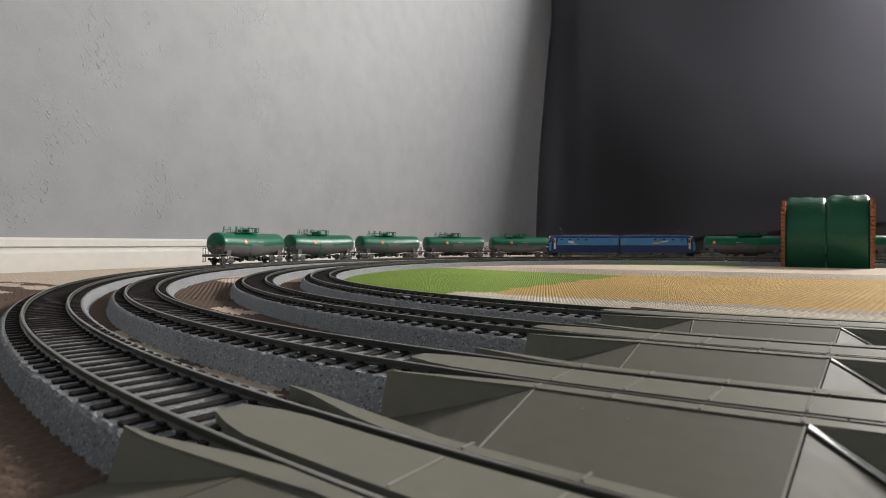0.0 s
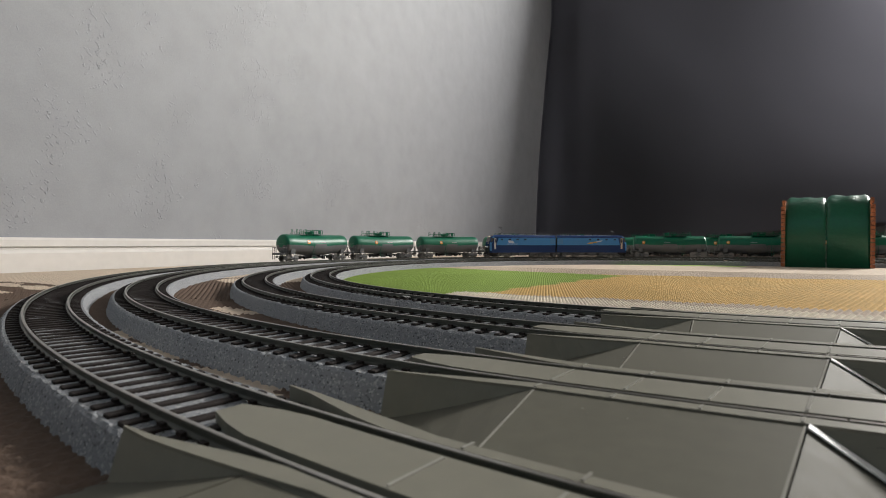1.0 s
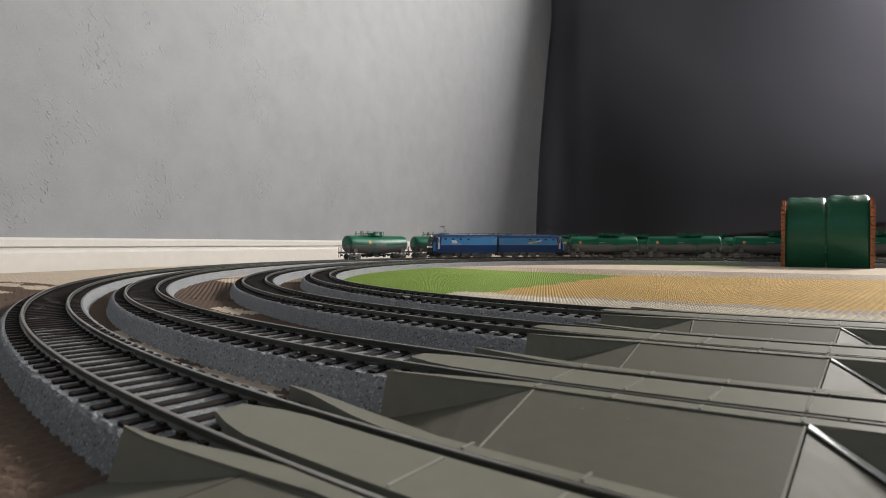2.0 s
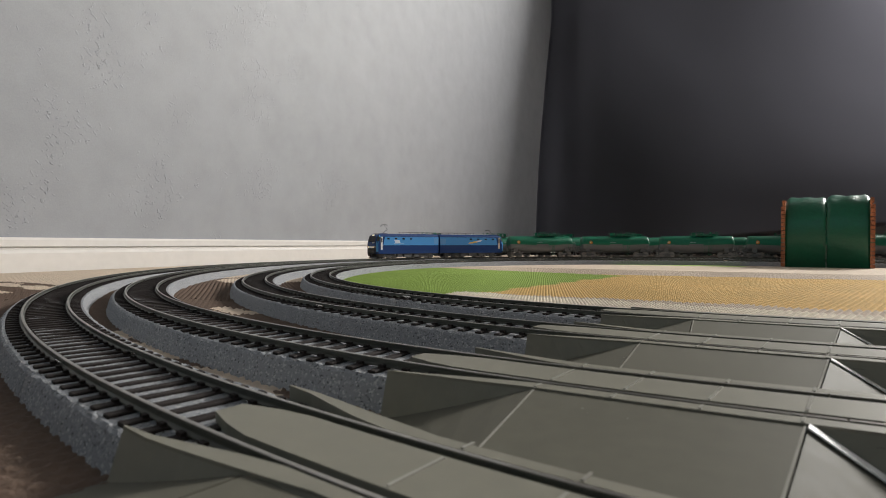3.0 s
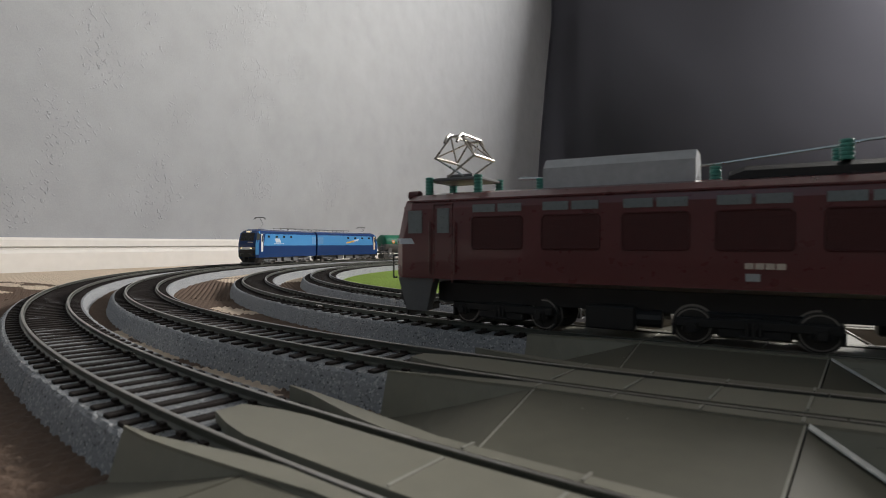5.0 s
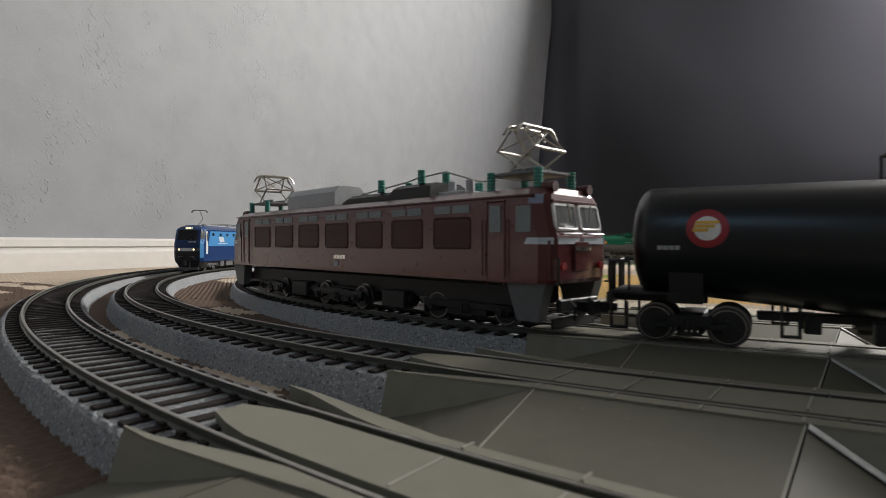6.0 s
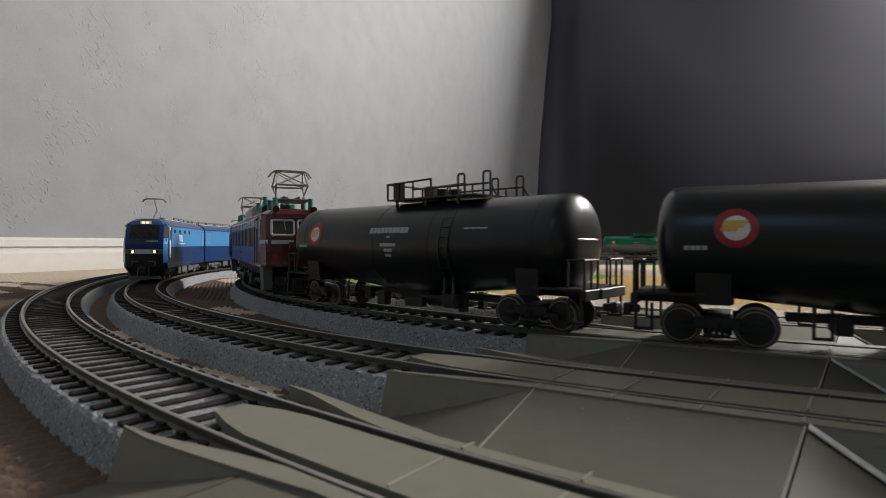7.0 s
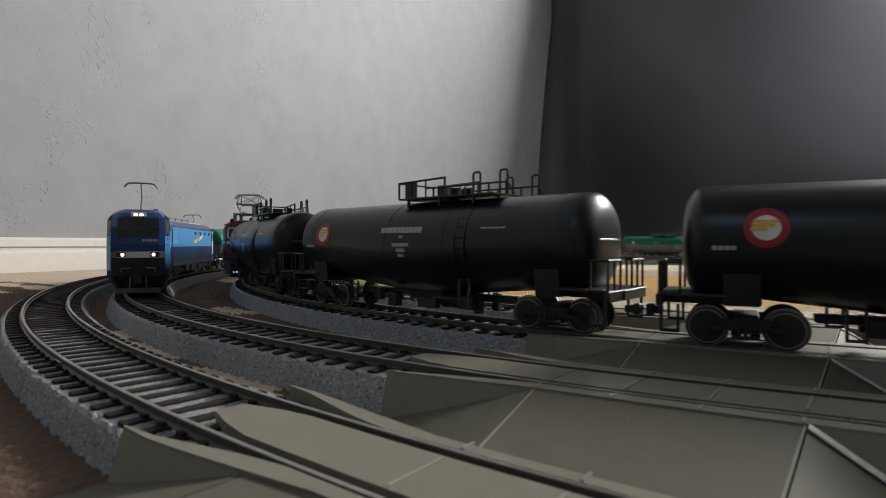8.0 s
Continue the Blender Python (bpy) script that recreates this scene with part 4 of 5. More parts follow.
def blue_unit(rear):
    """One half of the twin-section blue electric locomotive, cab at +x."""
    u = tagged(empty("electric_locomotive"), "blue twin-section model electric locomotive, " + ("rear half with a yellow mark" if rear else "lit headlights and raised pantograph"), "locomotive", "blue locomotive halves")
    w = 17.5
    shape = [(9.5, 76.5, 17.2, 5), (13, 78, 17.2, 5), (27, 78, 17.2, 5), (36, 75.6, 17.2, 6.5), (41.5, 73.4, 16.8, 6.5), (44, 70.6, 14.4, 6), (46, 67, 10.4, 5)]
    w = 17.2
    part("body", layers([(z, plan(f, -75.0, ww, n)) for z, f, ww, n in shape]), NAVY, u)

    def corner(z, t, lift):
        """A point on the bevelled cab corner at height z, t of the way to the nose."""
        for (z0, f0, w0, n0), (z1, f1, w1, n1) in zip(shape, shape[1:]):
            if z0 <= z <= z1:
                k = (z - z0) / (z1 - z0)
                f, ww, n = f0 + (f1 - f0) * k, w0 + (w1 - w0) * k, n0 + (n1 - n0) * k
                a, b = (f - n, ww), (f - 1.0, ww - 2.625)
                return a[0] + (b[0] - a[0]) * t + lift * 0.4, a[1] + (b[1] - a[1]) * t + lift
    for s in (-1, 1):
        bm = quad_panel(B(), [(-74.6, s * w, 25), (62, s * w, 25), (58, s * w, 40), (-74.6, s * w, 40)], 0.18)
        part("side_panel", bm, SKYBLUE, u, "sky blue upper side panel")
        bm = quad_panel(B(), [(-74.8, s * (w - 0.2), 40.2), (71, s * (w - 0.4), 40.2), (69, s * (w - 2.8), 43.0), (-74.8, s * (w - 2.8), 43.0)], 0.2)
        part("roof_edge", bm, SKYBLUE, u)
        bm = quad_panel(B(), [(63.5, s * w, 17), (67.5, s * w, 17), (67.5, s * w, 40), (63.5, s * w, 40)], 0.3)
        part("cab_door", bm, CREAM if s < 0 else WHITE, u, "cream cab door edge")
        bm = quad_panel(B(), [(64.4, s * w, 30), (66.6, s * w, 30), (66.6, s * w, 38), (64.4, s * w, 38)], 0.45)
        part("door_window", bm, GLASS_DK, u)
        for k, x in enumerate((48, 30, 12, -6)):
            bm = quad_panel(B(), [(x, s * w, 35.5), (x + 5, s * w, 35.5), (x + 5, s * w, 38.2), (x, s * w, 38.2)], 0.32)
            part("side_window", bm, GLASS_DK, u)
        # blue corner and the wrap-round side light
        for name, mat, za, zb, ta, tb in (("cab_corner", SKYBLUE, 13.5, 26.8, 0.0, 0.95), ("cab_corner", SKYBLUE, 27.0, 31.5, 0.0, 0.95), ("cab_side_window", GLASS_LT, 32.5, 36, 0.1, 0.9), ("cab_side_window", GLASS_LT, 36, 41, 0.1, 0.9)):
            pts = []
            for z, t in ((za, ta), (za, tb), (zb, tb), (zb, ta)):
                cx_, cy_ = corner(z, t, 0.06)
                pts.append((cx_, s * cy_, z))
            part(name, quad_panel(B(), pts, 0.12), mat, u)
        if rear:
            for k in range(3):
                bm = quad_panel(B(), [(-10 + 9 * k, s * w, 28 + 1.6 * k), (2 + 9 * k, s * w, 28.5 + 1.6 * k), (6 + 9 * k, s * w, 32 + 1.8 * k), (-6 + 9 * k, s * w, 30.5 + 1.6 * k)], 0.36)
                part("side_mark", bm, YELLOW if k < 2 else STRIPE, u, "yellow side mark")
        else:
            bm = quad_panel(B(), [(22, s * w, 29), (34, s * w, 29), (37, s * w, 34.5), (25, s * w, 34.5)], 0.36)
            part("side_mark", bm, STRIPE, u, "pale side mark")
            bm = quad_panel(B(), [(14, s * w, 27), (38, s * w, 27), (38.5, s * w, 27.8), (14.5, s * w, 27.8)], 0.34)
            part("side_mark", bm, STRIPE, u)
        bm = quad_panel(B(), [(-74, s * w, 27), (-62, s * w, 27), (-62, s * w, 38), (-74, s * w, 38)], 0.34)
        part("louvre_panel", bm, LTBLUE, u, "light blue louvre panel")
    # cab front
    part("windscreen", quad_panel(B(), [(76.95, -11.6, 31.2), (76.95, 11.6, 31.2), (73.75, 11.2, 41.0), (73.75, -11.2, 41.0)], 0.2), GLASS_DK, u)
    part("front_band", quad_panel(B(), [(78.1, -11.4, 20.0), (78.1, 11.4, 20.0), (78.1, 11.4, 23.2), (78.1, -11.4, 23.2)], 0.3), STRIPE, u, "pale grey lamp band")
    for s in (-1, 1):
        bm = quad_panel(B(), [(78.05, s * 11.4, 19.9), (77.05, s * 14.5, 19.9), (77.05, s * 14.5, 23.3), (78.05, s * 11.4, 23.3)], 0.2)
        part("lamp_case", bm, SKIRT, u)
        bm = B()
        box(bm, (78.3 * MM, s * 9.2 * MM, 21.6 * MM), (0.6 * MM, 5.0 * MM, 2.6 * MM), 0.2 * MM)
        part("lamp_case", bm, DARK, u)
        lens = cyl(B(), (78.5 * MM, s * 8.4 * MM, 21.6 * MM), (78.8 * MM, s * 8.4 * MM, 21.6 * MM), 1.0 * MM, 14)
        part("headlight", lens, CHROME if rear else HEADLIGHT, u, "" if rear else "glowing headlight")
        bm = B()
        box(bm, (73.1 * MM, s * 1.6 * MM, 42.9 * MM), (1.2 * MM, 2.2 * MM, 1.2 * MM), 0.2 * MM)
        part("roof_headlight", bm, CHROME if rear else HEADLIGHT, u, "" if rear else "glowing roof headlight")
    bm = B()
    box(bm, (72.6 * MM, 0, 42.9 * MM), (1.6 * MM, 8.4 * MM, 2.5 * MM), 0.3 * MM)
    part("lamp_housing", bm, STRIPE, u)
    bm = B()
    for k in range(6):
        box(bm, (77.6 * MM, (2.6 + 1.5 * k) * MM, 29.2 * MM), (0.4 * MM, 1.1 * MM, 1.2 * MM))
    part("number_bars", bm, BARGREY, u)
    # black lower front
    part("lower_front", quad_panel(B(), [(77.9, -11.4, 10.2), (77.9, 11.4, 10.2), (78.05, 11.4, 19.6), (78.05, -11.4, 19.6)], 0.12), DARK, u, "black lower front panel")
    for s in (-1, 1):
        part("lower_front", quad_panel(B(), [(77.7, s * 11.4, 10.4), (77.0, s * 14.4, 10.4), (77.05, s * 14.45, 19.4), (78.0, s * 11.4, 19.4)], 0.12), DARK, u)
        bm = B()
        tube(bm, [(77.6 * MM, s * 2.0 * MM, 31.5 * MM), (76.2 * MM, s * 6.5 * MM, 36 * MM)], 0.2 * MM)
        part("wiper", bm, DARK, u)
    # skirt, ploughs, coupler
    part("skirt", layers([(2.6, plan(74.5, 58, 12.5, 5)), (9.6, plan(77.0, 58, 16.8, 6))]), DARK, u)
    bm = B()
    box(bm, (80 * MM, 0, 8.4 * MM), (7 * MM, 2.6 * MM, 3 * MM), 0.3 * MM)
    box(bm, (83 * MM, 0, 8.4 * MM), (2.6 * MM, 4.2 * MM, 4.4 * MM), 0.4 * MM)
    part("coupler", bm, DARK, u)
    for s in (-1, 1):
        bm = B()
        tube(bm, [(78.6 * MM, s * 9 * MM, 12 * MM), (79.6 * MM, s * 9 * MM, 14.5 * MM), (79.6 * MM, s * 4 * MM, 14.5 * MM)], 0.35 * MM)
        tube(bm, [(78.8 * MM, s * 4 * MM, 10 * MM), (80.2 * MM, s * 4.6 * MM, 5 * MM), (79.5 * MM, s * 4.6 * MM, 2.5 * MM)], 0.4 * MM)
        part("front_pipe", bm, SKIRT, u)
    part("rail_guard", box(B(), (75 * MM, 0, 2.4 * MM), (1.2 * MM, 25 * MM, 2.6 * MM), 0.2 * MM), SKIRT, u)
    # underfloor boxes and sill
    part("sill", box(B(), (0, 0, 9.6 * MM), (150 * MM, 30 * MM, 1.8 * MM), 0.2 * MM), SKIRT, u)
    for x, l in ((2, 18), (-20, 12), (22, 10)):
        for s in (-1, 1):
            part("underfloor_box", box(B(), (x * MM, s * 12 * MM, 6.2 * MM), (l * MM, 5 * MM, 6 * MM), 0.4 * MM), SKIRT, u)
    # dark bellows at the inner end
    part("bellows", box(B(), (-76.7 * MM, 0, 25 * MM), (3.2 * MM, 24 * MM, 31 * MM), 0.5 * MM), DARK, u)
    # roof gear
    bm = B()
    box(bm, (20 * MM, 0, 45.8 * MM), (52 * MM, 17 * MM, 2.2 * MM), 0.6 * MM)
    box(bm, (-38 * MM, 0, 45.6 * MM), (56 * MM, 18 * MM, 2.0 * MM), 0.6 * MM)
    part("roof_cover", bm, ROOFGREY, u, "grey raised roof cover")
    for s in (-1, 1):
        for x in (8, -10, -30, -50, -68):
            part("roof_post", cyl(B(), (x * MM, s * 6 * MM, 46 * MM), (x * MM, s * 6 * MM, 49 * MM), 0.8 * MM, 8), SKIRT, u)
        part("roof_busbar", cyl(B(), (10 * MM, s * 6 * MM, 49.2 * MM), (-72 * MM, s * 6 * MM, 49.2 * MM), 0.35 * MM, 6), SKIRT, u)
    part("roof_horn", box(B(), (56 * MM, 9 * MM, 46 * MM), (5 * MM, 3 * MM, 2.4 * MM), 0.3 * MM), SKIRT, u)
    arm_pantograph(u, 48, 1 if rear else -1, 9.0 if rear else 15.0)
    for ob in u.children:
        ob.data.transform(Matrix.Diagonal((1.04, 0.91, 1.06, 1)))
    for x in (47, -47):
        bogie(u, x * MM, 27 * MM, SKIRT, True)
    return u


def insulator_bm(x, y, z, sheds, r):
    """A ribbed post turned in one piece, in millimetres."""
    rings = []
    for q in range(sheds):
        for dz, k in ((0.0, 0.88), (0.2, 1.0), (0.7, 1.0), (0.9, 0.88)):
            rings.append([Vector(((x + r * k * math.cos(a)) * MM, (y + r * k * math.sin(a)) * MM, (z + q * 1.1 + dz) * MM)) for a in [math.pi * i / 6 for i in range(12)]])
    return loft(B(), rings)


def diamond_pantograph(parent, x, up):
    z = 50.6
    bm = B()
    kz = z + up * 0.48
    for s in (-1, 1):
        y, yk = s * 7.5, s * 8.6
        tube(bm, [((x - 3) * MM, y * MM, z * MM), ((x + 7.6) * MM, yk * MM, kz * MM), ((x + 2) * MM, y * MM, (z + up) * MM)], 0.38 * MM)
        tube(bm, [((x + 3) * MM, y * MM, z * MM), ((x - 7.6) * MM, yk * MM, kz * MM), ((x - 2) * MM, y * MM, (z + up) * MM)], 0.38 * MM)
    for k in (-1, 1):
        cyl(bm, ((x + k * 7.6) * MM, -8.6 * MM, kz * MM), ((x + k * 7.6) * MM, 8.6 * MM, kz * MM), 0.55 * MM, 8)
        tube(bm, [((x + k * 7.6) * MM, -8.6 * MM, kz * MM), ((x + k * 2) * MM, 7.5 * MM, (z + up) * MM)], 0.3 * MM)
        tube(bm, [((x + k * 7.6) * MM, 8.6 * MM, kz * MM), ((x + k * 2) * MM, -7.5 * MM, (z + up) * MM)], 0.3 * MM)
    part("pantograph_frame", bm, PANTO, parent, "dull metal folding pantograph frame")
    bm = B()
    for k in (-2.4, 2.4):
        tube(bm, [((x + k) * MM, y * MM, (z + up + q) * MM) for y, q in ((-11.6, -2.8), (-9.8, -0.4), (-7.8, 0.6), (7.8, 0.6), (9.8, -0.4), (11.6, -2.8))], 0.5 * MM)
    for s in (-1, 1):
        box(bm, (x * MM, s * 7.2 * MM, (z + up) * MM), (7 * MM, 1.0 * MM, 0.7 * MM))
    part("pantograph_bow", bm, PANTO, parent)
    bm = B()
    box(bm, (x * MM, 0, 49.6 * MM), (16 * MM, 17 * MM, 1.2 * MM), 0.2 * MM)
    for k in (-1, 1):
        box(bm, ((x + k * 9.5) * MM, 0, 49.4 * MM), (1.4 * MM, 19 * MM, 1.0 * MM), 0.2 * MM)
        box(bm, (x * MM, k * 8.6 * MM, 49.4 * MM), (19 * MM, 1.4 * MM, 1.0 * MM), 0.2 * MM)
    for k in (-1, 1):
        cyl(bm, ((x - 5) * MM, k * 4 * MM, 51.0 * MM), ((x + 5) * MM, k * 4 * MM, 51.0 * MM), 0.8 * MM, 8)
    part("pantograph_base", bm, SKIRT, parent)
    for sx in (-1, 1):
        for sy in (-1, 1):
            bm = insulator_bm(x + sx * 9.5, sy * 9.5, 44.0, 6, 1.5)
            part("insulator", bm, INSUL, parent, "green ribbed insulator")


def red_locomotive():
    u = tagged(empty("electric_locomotive"), "maroon model electric locomotive with two raised diamond pantographs", "locomotive")
    w = 17.6
    part("body", layers([(14.2, plan2(109.5, 0, w, 4, 2.6)), (15.4, plan2(110, 0, w, 4, 2.6)), (27, plan2(110, 0, w, 4, 2.6)), (38.5, plan2(107.5, 0, w, 5, 2.8)), (41.5, plan2(107, 0, w - 0.8, 5, 2.8)), (43.6, plan2(105.5, 0, w - 4, 5, 2.5)), (44.6, plan2(102, 0, w - 9, 4, 2))]), MAROON, u)
    for s in (-1, 1):
        # hood over the windscreens, lamps
        for e in (-1, 1):
            bm = quad_panel(B(), [(e * 109.0, s * 1.4, 31), (e * 109.0, s * 12.4, 31), (e * 107.6, s * 12.2, 38), (e * 107.6, s * 1.4, 38)], 0.3)
            part("windscreen", bm, GLASS_LT, u)
            bm = B()
            a = [(e * 109.2, s * 6.0, 30.7), (e * 109.2, s * 12.2, 30.7), (e * 109.0, s * 12.8, 31.5), (e * 107.8, s * 12.6, 37.6), (e * 107.7, s * 12.0, 38.3), (e * 107.7, s * 1.8, 38.3), (e * 107.8, s * 1.1, 37.6), (e * 109.0, s * 1.1, 31.5), (e * 109.2, s * 1.8, 30.7)]
            tube(bm, [[c * MM for c in p] for p in a + a[:1]], 0.62 * MM)
            part("windscreen_frame", bm, WHITE, u, "pale windscreen surround")
            bm = quad_panel(B(), [(e * 106.5, s * 17.3, 26.2), (e * 109.6, s * 14.7, 26.2), (e * 109.6, s * 14.7, 28.2), (e * 106.5, s * 17.3, 28.2)], 0.25)
            part("stripe", bm, STRIPE, u, "pale blue-white stripe")
            bm = quad_panel(B(), [(e * 110.0, s * 1.4, 26.2), (e * 110.0, s * 13.0, 26.2), (e * 110.0, s * 13.0, 28.2), (e * 110.0, s * 1.4, 28.2)], 0.25)
            part("stripe", bm, STRIPE, u)
            bm = quad_panel(B(), [(e * 101, s * w, 26.2), (e * 106.6, s * w, 26.2), (e * 106.6, s * w, 28.2), (e * 102.2, s * w, 28.2)], 0.22)
            part("stripe", bm, STRIPE, u)
            bm = tube(B(), [(e * 110.0 * MM, s * 1.6 * MM, 29.3 * MM), (e * 110.9 * MM, s * 2.0 * MM, 29.3 * MM), (e * 110.9 * MM, s * 11.5 * MM, 29.3 * MM), (e * 110.0 * MM, s * 12.0 * MM, 29.3 * MM)], 0.3 * MM)
            part("window_rail", bm, MAROON, u)
            bm = tube(B(), [(e * 109.3 * MM, s * 6.6 * MM, 38.5 * MM), (e * 109.6 * MM, s * 5.6 * MM, 33.2 * MM)], 0.25 * MM)
            part("wiper", bm, PANTO, u)
            part("tail_lamp", cyl(B(), (e * 110 * MM, s * 11 * MM, 19.5 * MM), (e * 111 * MM, s * 11 * MM, 19.5 * MM), 1.2 * MM, 12), TAILLIGHT if e < 0 else RED, u, "small red tail lamp")
            bm = B()
            cyl(bm, (e * 103 * MM, s * 10 * MM, 44 * MM), (e * 107.2 * MM, s * 10 * MM, 44 * MM), 1.7 * MM, 14)
            part("roof_lamp", bm, MAROON_DK, u)
            bm = quad_panel(B(), [(e * 98, s * w, 30), (e * 103.5, s * w, 30), (e * 103.5, s * w, 38), (e * 98, s * w, 38)], 0.25)
            part("cab_window", bm, GLASS_UP, u)
            bm = quad_panel(B(), [(e * 87.5, s * w, 30), (e * 92, s * w, 30), (e * 92, s * w, 38.5), (e * 87.5, s * w, 38.5)], 0.25)
            part("door_window", bm, GLASS_UP, u)
            bm = B()
            tube(bm, [(x * MM * e, s * w * MM, z * MM) for x, z in ((86.4, 13), (86.4, 40), (93.4, 40), (93.4, 13))], 0.25 * MM)
            for q in (85.2, 94.6):
                cyl(bm, (e * q * MM, s * (w + 0.9) * MM, 16 * MM), (e * q * MM, s * (w + 0.9) * MM, 34 * MM), 0.3 * MM, 6)
            part("door_frame", bm, MAROON, u)
            # grey corner skirts and steps
            bm = layers([(2.5, [(e * x * MM, s * y * MM) for x, y in ((97, 12), (105, 12), (105, 16), (97, 16))]), (14.2, [(e * x * MM, s * y * MM) for x, y in ((94, 12), (108, 12), (108, 17), (94, 17))])])
            part("skirt", bm, SKIRT, u, "grey corner skirt")
            bm = B()
            tube(bm, [(e * x * MM, s * y * MM, z * MM) for x, y, z in ((110, 14.5, 22), (111.4, 14.8, 22), (111.4, 14.8, 14), (110, 14.5, 14))], 0.3 * MM)
            tube(bm, [(e * x * MM, s * y * MM, z * MM) for x, y, z in ((109, 6, 9), (112, 6.5, 7), (111.5, 6.5, 3))], 0.45 * MM)
            part("hand_rail", bm, DARK, u)
            if s > 0:
                bm = B()
                box(bm, (e * 113 * MM, 0, 8.5 * MM), (8 * MM, 3 * MM, 3 * MM), 0.3 * MM)
                box(bm, (e * 116 * MM, 0.6 * MM, 8.5 * MM), (2.6 * MM, 4.4 * MM, 4.6 * MM), 0.4 * MM)
                part("coupler", bm, DARK, u)
                bm = B()
                box(bm, (e * 109.4 * MM, 0, 9 * MM), (2 * MM, 22 * MM, 4 * MM), 0.4 * MM)
                box(bm, (e * 108 * MM, 0, 3.6 * MM), (1.4 * MM, 24 * MM, 3.2 * MM), 0.3 * MM)
                part("buffer_beam", bm, DARK, u)
                bm = B()
                box(bm, (e * 110.2 * MM, 0, 22.5 * MM), (0.5 * MM, 8 * MM, 9 * MM), 0.2 * MM)
                part("gangway_door", bm, MAROON, u)
                bm = B()
                for k in range(5):
                    box(bm, (e * 110.6 * MM, (-4 + 1.9 * k) * MM, 24.8 * MM), (0.3 * MM, 1.3 * MM, 1.4 * MM))
                part("number_bars", bm, CHROME, u)
                bm = B()
                box(bm, (e * 107 * MM, 0, 39.4 * MM), (2.6 * MM, 26 * MM, 0.8 * MM), 0.2 * MM)
                part("visor", bm, MAROON, u)
        # side louvres with upper lights
        for k in range(7):
            x = (k - 3) * 23.5
            bm = B()
            quad_panel(bm, [(x - 8.6, s * w, 24.5), (x + 8.6, s * w, 24.5), (x + 8.6, s * w, 35.2), (x - 8.6, s * w, 35.2)], 0.12)
            for r in range(9):
                box(bm, (x * MM, s * (w + 0.2) * MM, (25.2 + r * 1.1) * MM), (16.6 * MM, 0.35 * MM, 0.4 * MM))
            tube(bm, [((x + a * 8.6) * MM, s * (w + 0.15) * MM, z * MM) for a, z in ((-1, 25.5), (-0.9, 24.6), (0.9, 24.6), (1, 25.5), (1, 34.2), (0.9, 35.2), (-0.9, 35.2), (-1, 34.2), (-1, 25.5))], 0.3 * MM, 5)
            part("louvre", bm, MAROON_DK, u, "dark red louvred vent")
            for q in (-1, 1):
                bm = quad_panel(B(), [(x + q * 4.4 - 3.9, s * w, 36.8), (x + q * 4.4 + 3.9, s * w, 36.8), (x + q * 4.4 + 3.9, s * w, 39.4), (x + q * 4.4 - 3.9, s * w, 39.4)], 0.25)
                part("upper_window", bm, GLASS_UP, u)
        bars(u, -7 * MM, 20.5 * MM, s * (w + 0.1) * MM, [2.0 * MM] * 4, 1.6 * MM, 0.3 * MM, CHROME, "number_bars")
        bars(u, -1.5 * MM, 17.5 * MM, s * (w + 0.1) * MM, [3.2 * MM], 2.0 * MM, 0.2 * MM, BARGREY, "maker_plate")
        bm = B()
        box(bm, (0, s * (w - 0.2) * MM, 14.6 * MM), (212 * MM, 0.8 * MM, 0.8 * MM))
        box(bm, (0, s * (w - 0.5) * MM, 41.3 * MM), (208 * MM, 0.8 * MM, 0.5 * MM))
        part("trim", bm, MAROON, u)
    # underfloor
    part("sill", box(B(), (0, 0, 11 * MM), (206 * MM, 21 * MM, 6.6 * MM), 0.2 * MM), DARK, u)
    for x, l in ((36, 14), (-36, 14)):
        for s in (-1, 1):
            part("underfloor_box", box(B(), (x * MM, s * 12.5 * MM, 6 * MM), (l * MM, 6 * MM, 7 * MM), 0.5 * MM), DARK, u)
            part("air_tank", cyl(B(), ((x - 12) * MM, s * 11 * MM, 6 * MM), ((x - 2) * MM, s * 11 * MM, 6 * MM), 2.6 * MM, 12), DARK, u)
    # roof
    bm = B()
    loft(bm, [[Vector((x * MM, y * MM, z * MM)) for y, z in ((-9, 44), (9, 44), (9, 51), (6, 54), (-6, 54), (-9, 51))] for x in (14, 58)])
    part("resistor_cover", bm, ROOFGREY, u, "grey chamfered roof cover")
    bm = B()
    loft(bm, [[Vector((x * MM, y * MM, z * MM)) for y, z in ((-10, 44), (10, 44), (10, h - 1.5), (7, h), (-7, h), (-10, h - 1.5))] for x, h in ((-52, 50), (-30, 50), (-28, 48), (2, 48), (6, 46.6))])
    part("roof_cover", bm, DARK, u)
    for i, (x, y, z) in enumerate(((-62, -7, 44.5), (-44, -7, 50), (-20, -8, 48), (10, -8, 45), (34, -11, 44), (56, -11, 44), (64, -7, 44.5), (-44, 7, 50), (-20, 8, 48))):
        bm = insulator_bm(x, y, z, 5, 1.65)
        part("insulator", bm, INSUL, u, "green ribbed insulator")
    bm = B()
    tube(bm, [(x * MM, y * MM, z * MM) for x, y, z in ((-70, -7, 50), (-62, -7, 50.5), (-44, -7, 56), (-26, -7.5, 55), (-20, -8, 54), (10, -8, 51), (34, -11, 50), (56, -11, 50), (72, -7, 50))], 0.4 * MM)
    part("roof_busbar", bm, PANTO, u)
    bm = B()
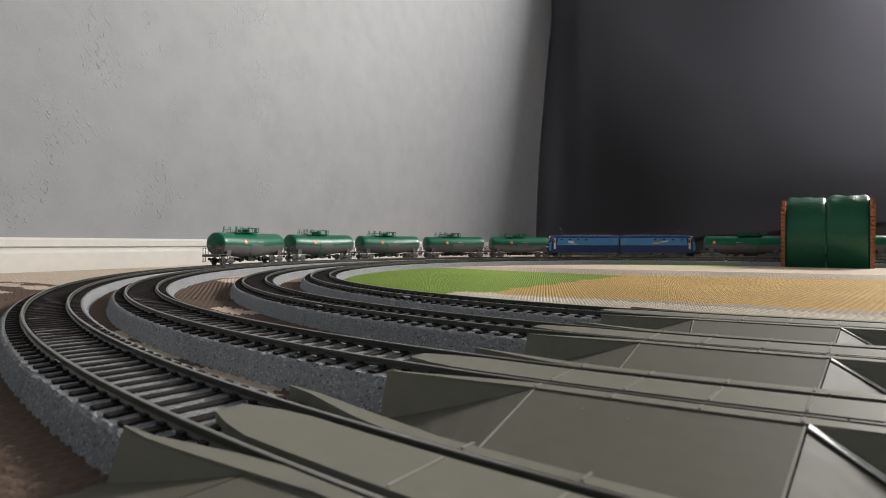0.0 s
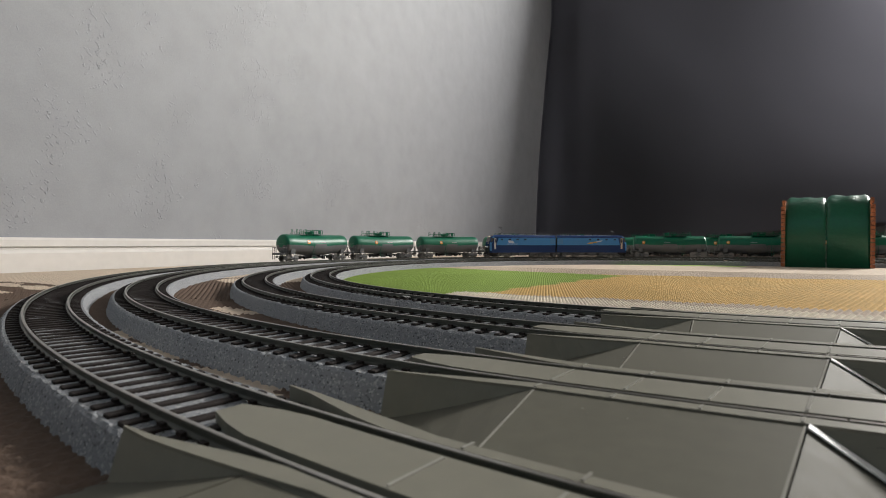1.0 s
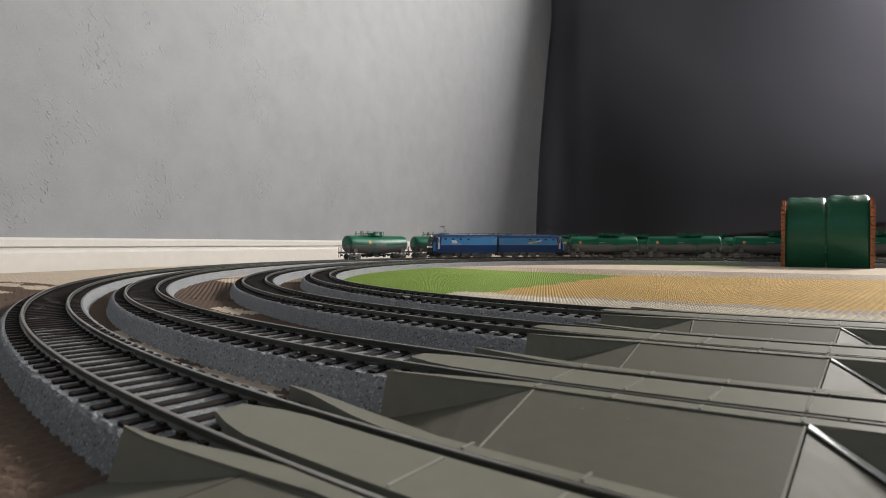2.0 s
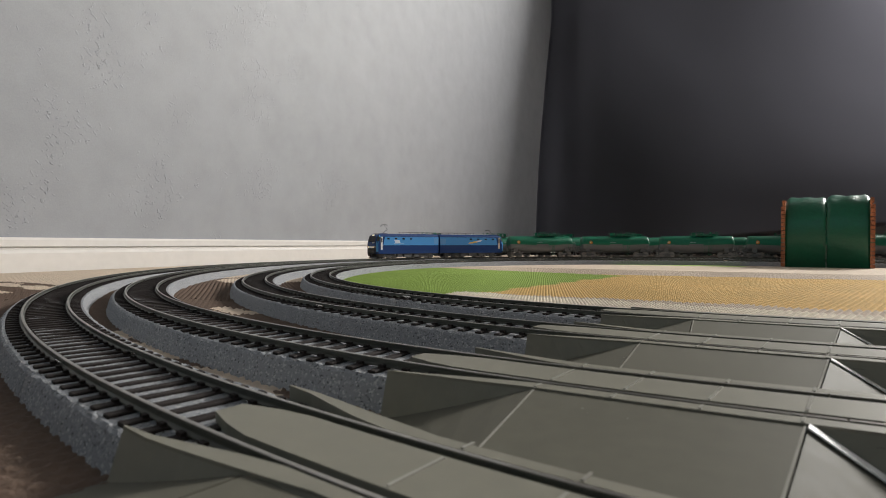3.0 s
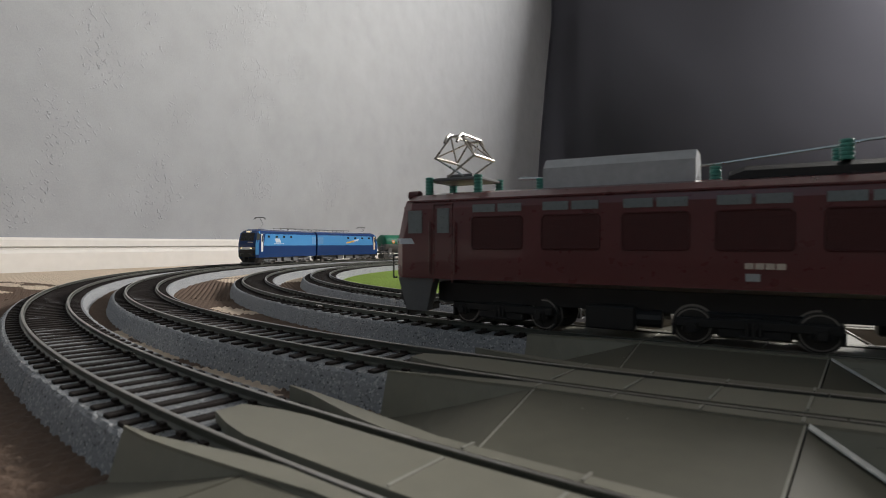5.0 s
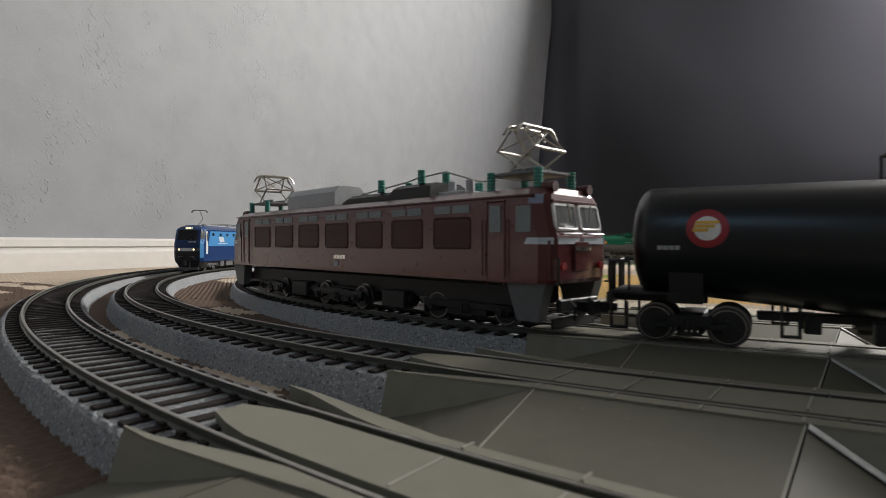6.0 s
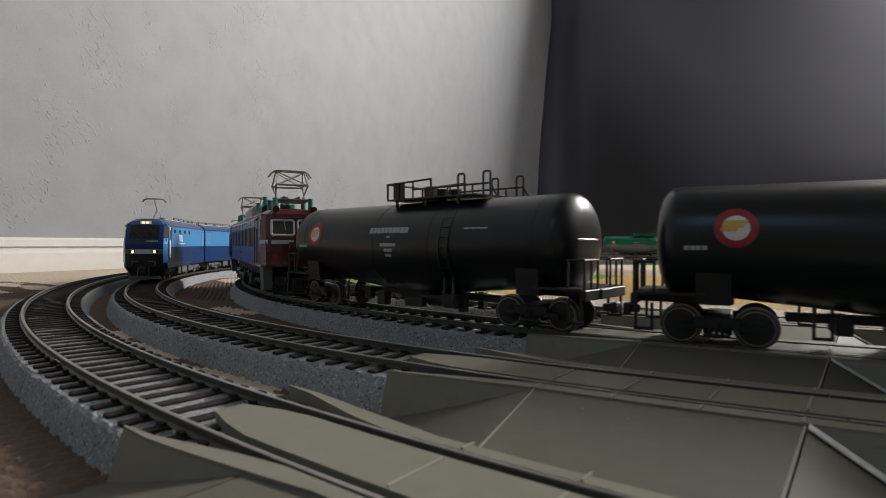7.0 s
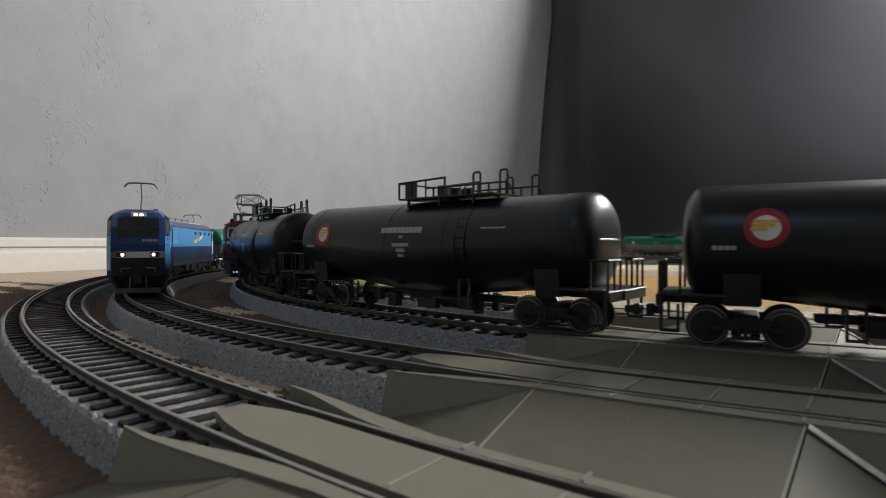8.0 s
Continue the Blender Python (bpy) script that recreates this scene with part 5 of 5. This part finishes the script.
    for x in (-57, -66):
        cyl(bm, (x * MM, 3 * MM, 44.5 * MM), (x * MM, 3 * MM, 50 * MM), 1.6 * MM, 12)
    box(bm, (-60 * MM, 0, 45 * MM), (14 * MM, 14 * MM, 2 * MM), 0.4 * MM)
    part("breaker", bm, ROOFGREY, u)
    diamond_pantograph(u, 90, 14.4)
    diamond_pantograph(u, -91, 14.4)
    for ob in u.children:
        low = ob.name.split(".")[0] in ("coupler", "buffer_beam", "underfloor_box", "air_tank", "sill")
        ob.data.transform(Matrix.Translation((0, 0, 0 if low else 1.8 * MM)) @ Matrix.Diagonal((1.0 if low and "box" not in ob.name else 1.08, 1, 1.04, 1)))
        if ob.name.split(".")[0] in ("coupler", "buffer_beam"):
            ob.data.transform(Matrix.Translation((math.copysign(8.0 * MM, ob.data.vertices[0].co.x), 0, 0)))
    for x in (76, 0, -76):
        bogie(u, x * MM, 31 * MM, DARK, True, WHEEL_DK)
    return u


# ---- dust ----
def specks(name, spots, r, mat, label):
    bm = B()
    for x, y, z in spots:
        bmesh.ops.create_icosphere(bm, subdivisions=1, radius=r, matrix=Matrix.Translation((x, y, z)) @ Matrix.Diagonal((1, 1.3, 0.5, 1)))
    return tagged(part(name, bm, mat), label, "dust", kind="stuff")


rnd = random.Random(4)
spots = []
for k in range(11):
    c = cross("B", rnd.uniform(0.002, 0.045), rnd.choice((rnd.uniform(0.018, 0.05), rnd.uniform(-0.05, -0.02))))
    spots.append((c.x, c.y, ZD - 0.0005))
specks("dust", spots, 0.00016, RIB, "pale dust specks lying on the crossing deck")


# ---- make-up of the trains ----
def rail_pose(tr, s, way, d):
    """Pose of a vehicle whose bogies stand d before and behind s; way is +1 with s, -1 against it."""
    a, b = along(tr, s + way * d)[0], along(tr, s - way * d)[0]
    v = a - b
    return pose(*((a + b) / 2 + Vector((0, 0, ZR))), 0, 0, math.degrees(math.atan2(v.y, v.x)))


CAR, CAR_BLACK = 0.1742, 0.1735


def consist(tr, way, front, speed, list_of):
    """Vehicles with the distance of their middles behind the train's front, bogie half spacing and own turn."""
    return [(ob, tr, way, front, speed, off, d, turn) for ob, off, d, turn in list_of]


green = tank_car(False)
black = tank_car(True)
TRAINS = []

unit1, unit2 = blue_unit(False), blue_unit(True)
rows_b = [(unit1, 0.0769, 0.047, 0), (unit2, 0.2401, 0.047, 180)]
for k in range(7):
    car = green if k == 0 else copy_thing(green, Matrix())
    rows_b.append((car, 0.328 + CAR * (k + 0.5), 0.05, 0))
TRAINS += consist("B", -1, 1.5416, -0.152, rows_b)

rows_a = []
for k in range(7):
    rows_a.append((copy_thing(green, Matrix()), -CAR * (k + 0.5), 0.05, 0))
TRAINS += consist("A", 1, 0.975, 0.158, rows_a)

red = red_locomotive()
rows_c = [(red, 0.1262, 0.077, 0)]
for k in range(5):
    car = black if k == 0 else copy_thing(black, Matrix())
    rows_c.append((car, 0.2490 + CAR_BLACK * (k + 0.5), 0.05, 0))
TRAINS += consist("C", 1, 0.6445 - 0.1665 * 8, 0.1665, rows_c)


def run(tr, front, speed, t):
    """Place of the train's front; the blue train runs a little unevenly through the bend."""
    if tr == "B":
        return front + t * (-0.152373 + t * (0.007700 + t * (-0.002544 + t * 0.0001987)))
    return front + speed * t


def motions():
    for ob, tr, way, front, speed, off, d, turn in TRAINS:
        rows = []
        for i in range(33):
            t = i * 0.25
            s = run(tr, front, speed, t) - way * off
            rows.append((t, rail_pose(tr, s, way, d) @ pose(0, 0, 0, 0, 0, turn)))
        walk(ob, rows)
        ob.rotation_mode = "QUATERNION"
        for child in ob.children:
            if not child.name.startswith("bogie"):
                continue
            bx = child.location.x
            brows = []
            face = -way if turn else way
            for i in range(17):
                t = i * 0.5
                s = run(tr, front, speed, t) - way * off
                p, tg, o = along(tr, s + face * bx)
                m = rail_pose(tr, s, way, d) @ pose(0, 0, 0, 0, 0, turn)
                local = m.inverted() @ Vector((p.x, p.y, ZR))
                v = m.to_3x3().inverted() @ (tg * face)
                brows.append((t, pose(local.x, local.y, 0, 0, 0, math.degrees(math.atan2(v.y, v.x)))))
            walk(child, brows)
            step = abs(speed) / 30 / WR
            for axle in child.children:
                x = axle.location.x
                sign = 1 if not turn else -1
                walk(axle, [(i / 30, pose(x, 0, WR, 0, math.degrees(sign * step * i), 0)) for i in range(241)])


motions()
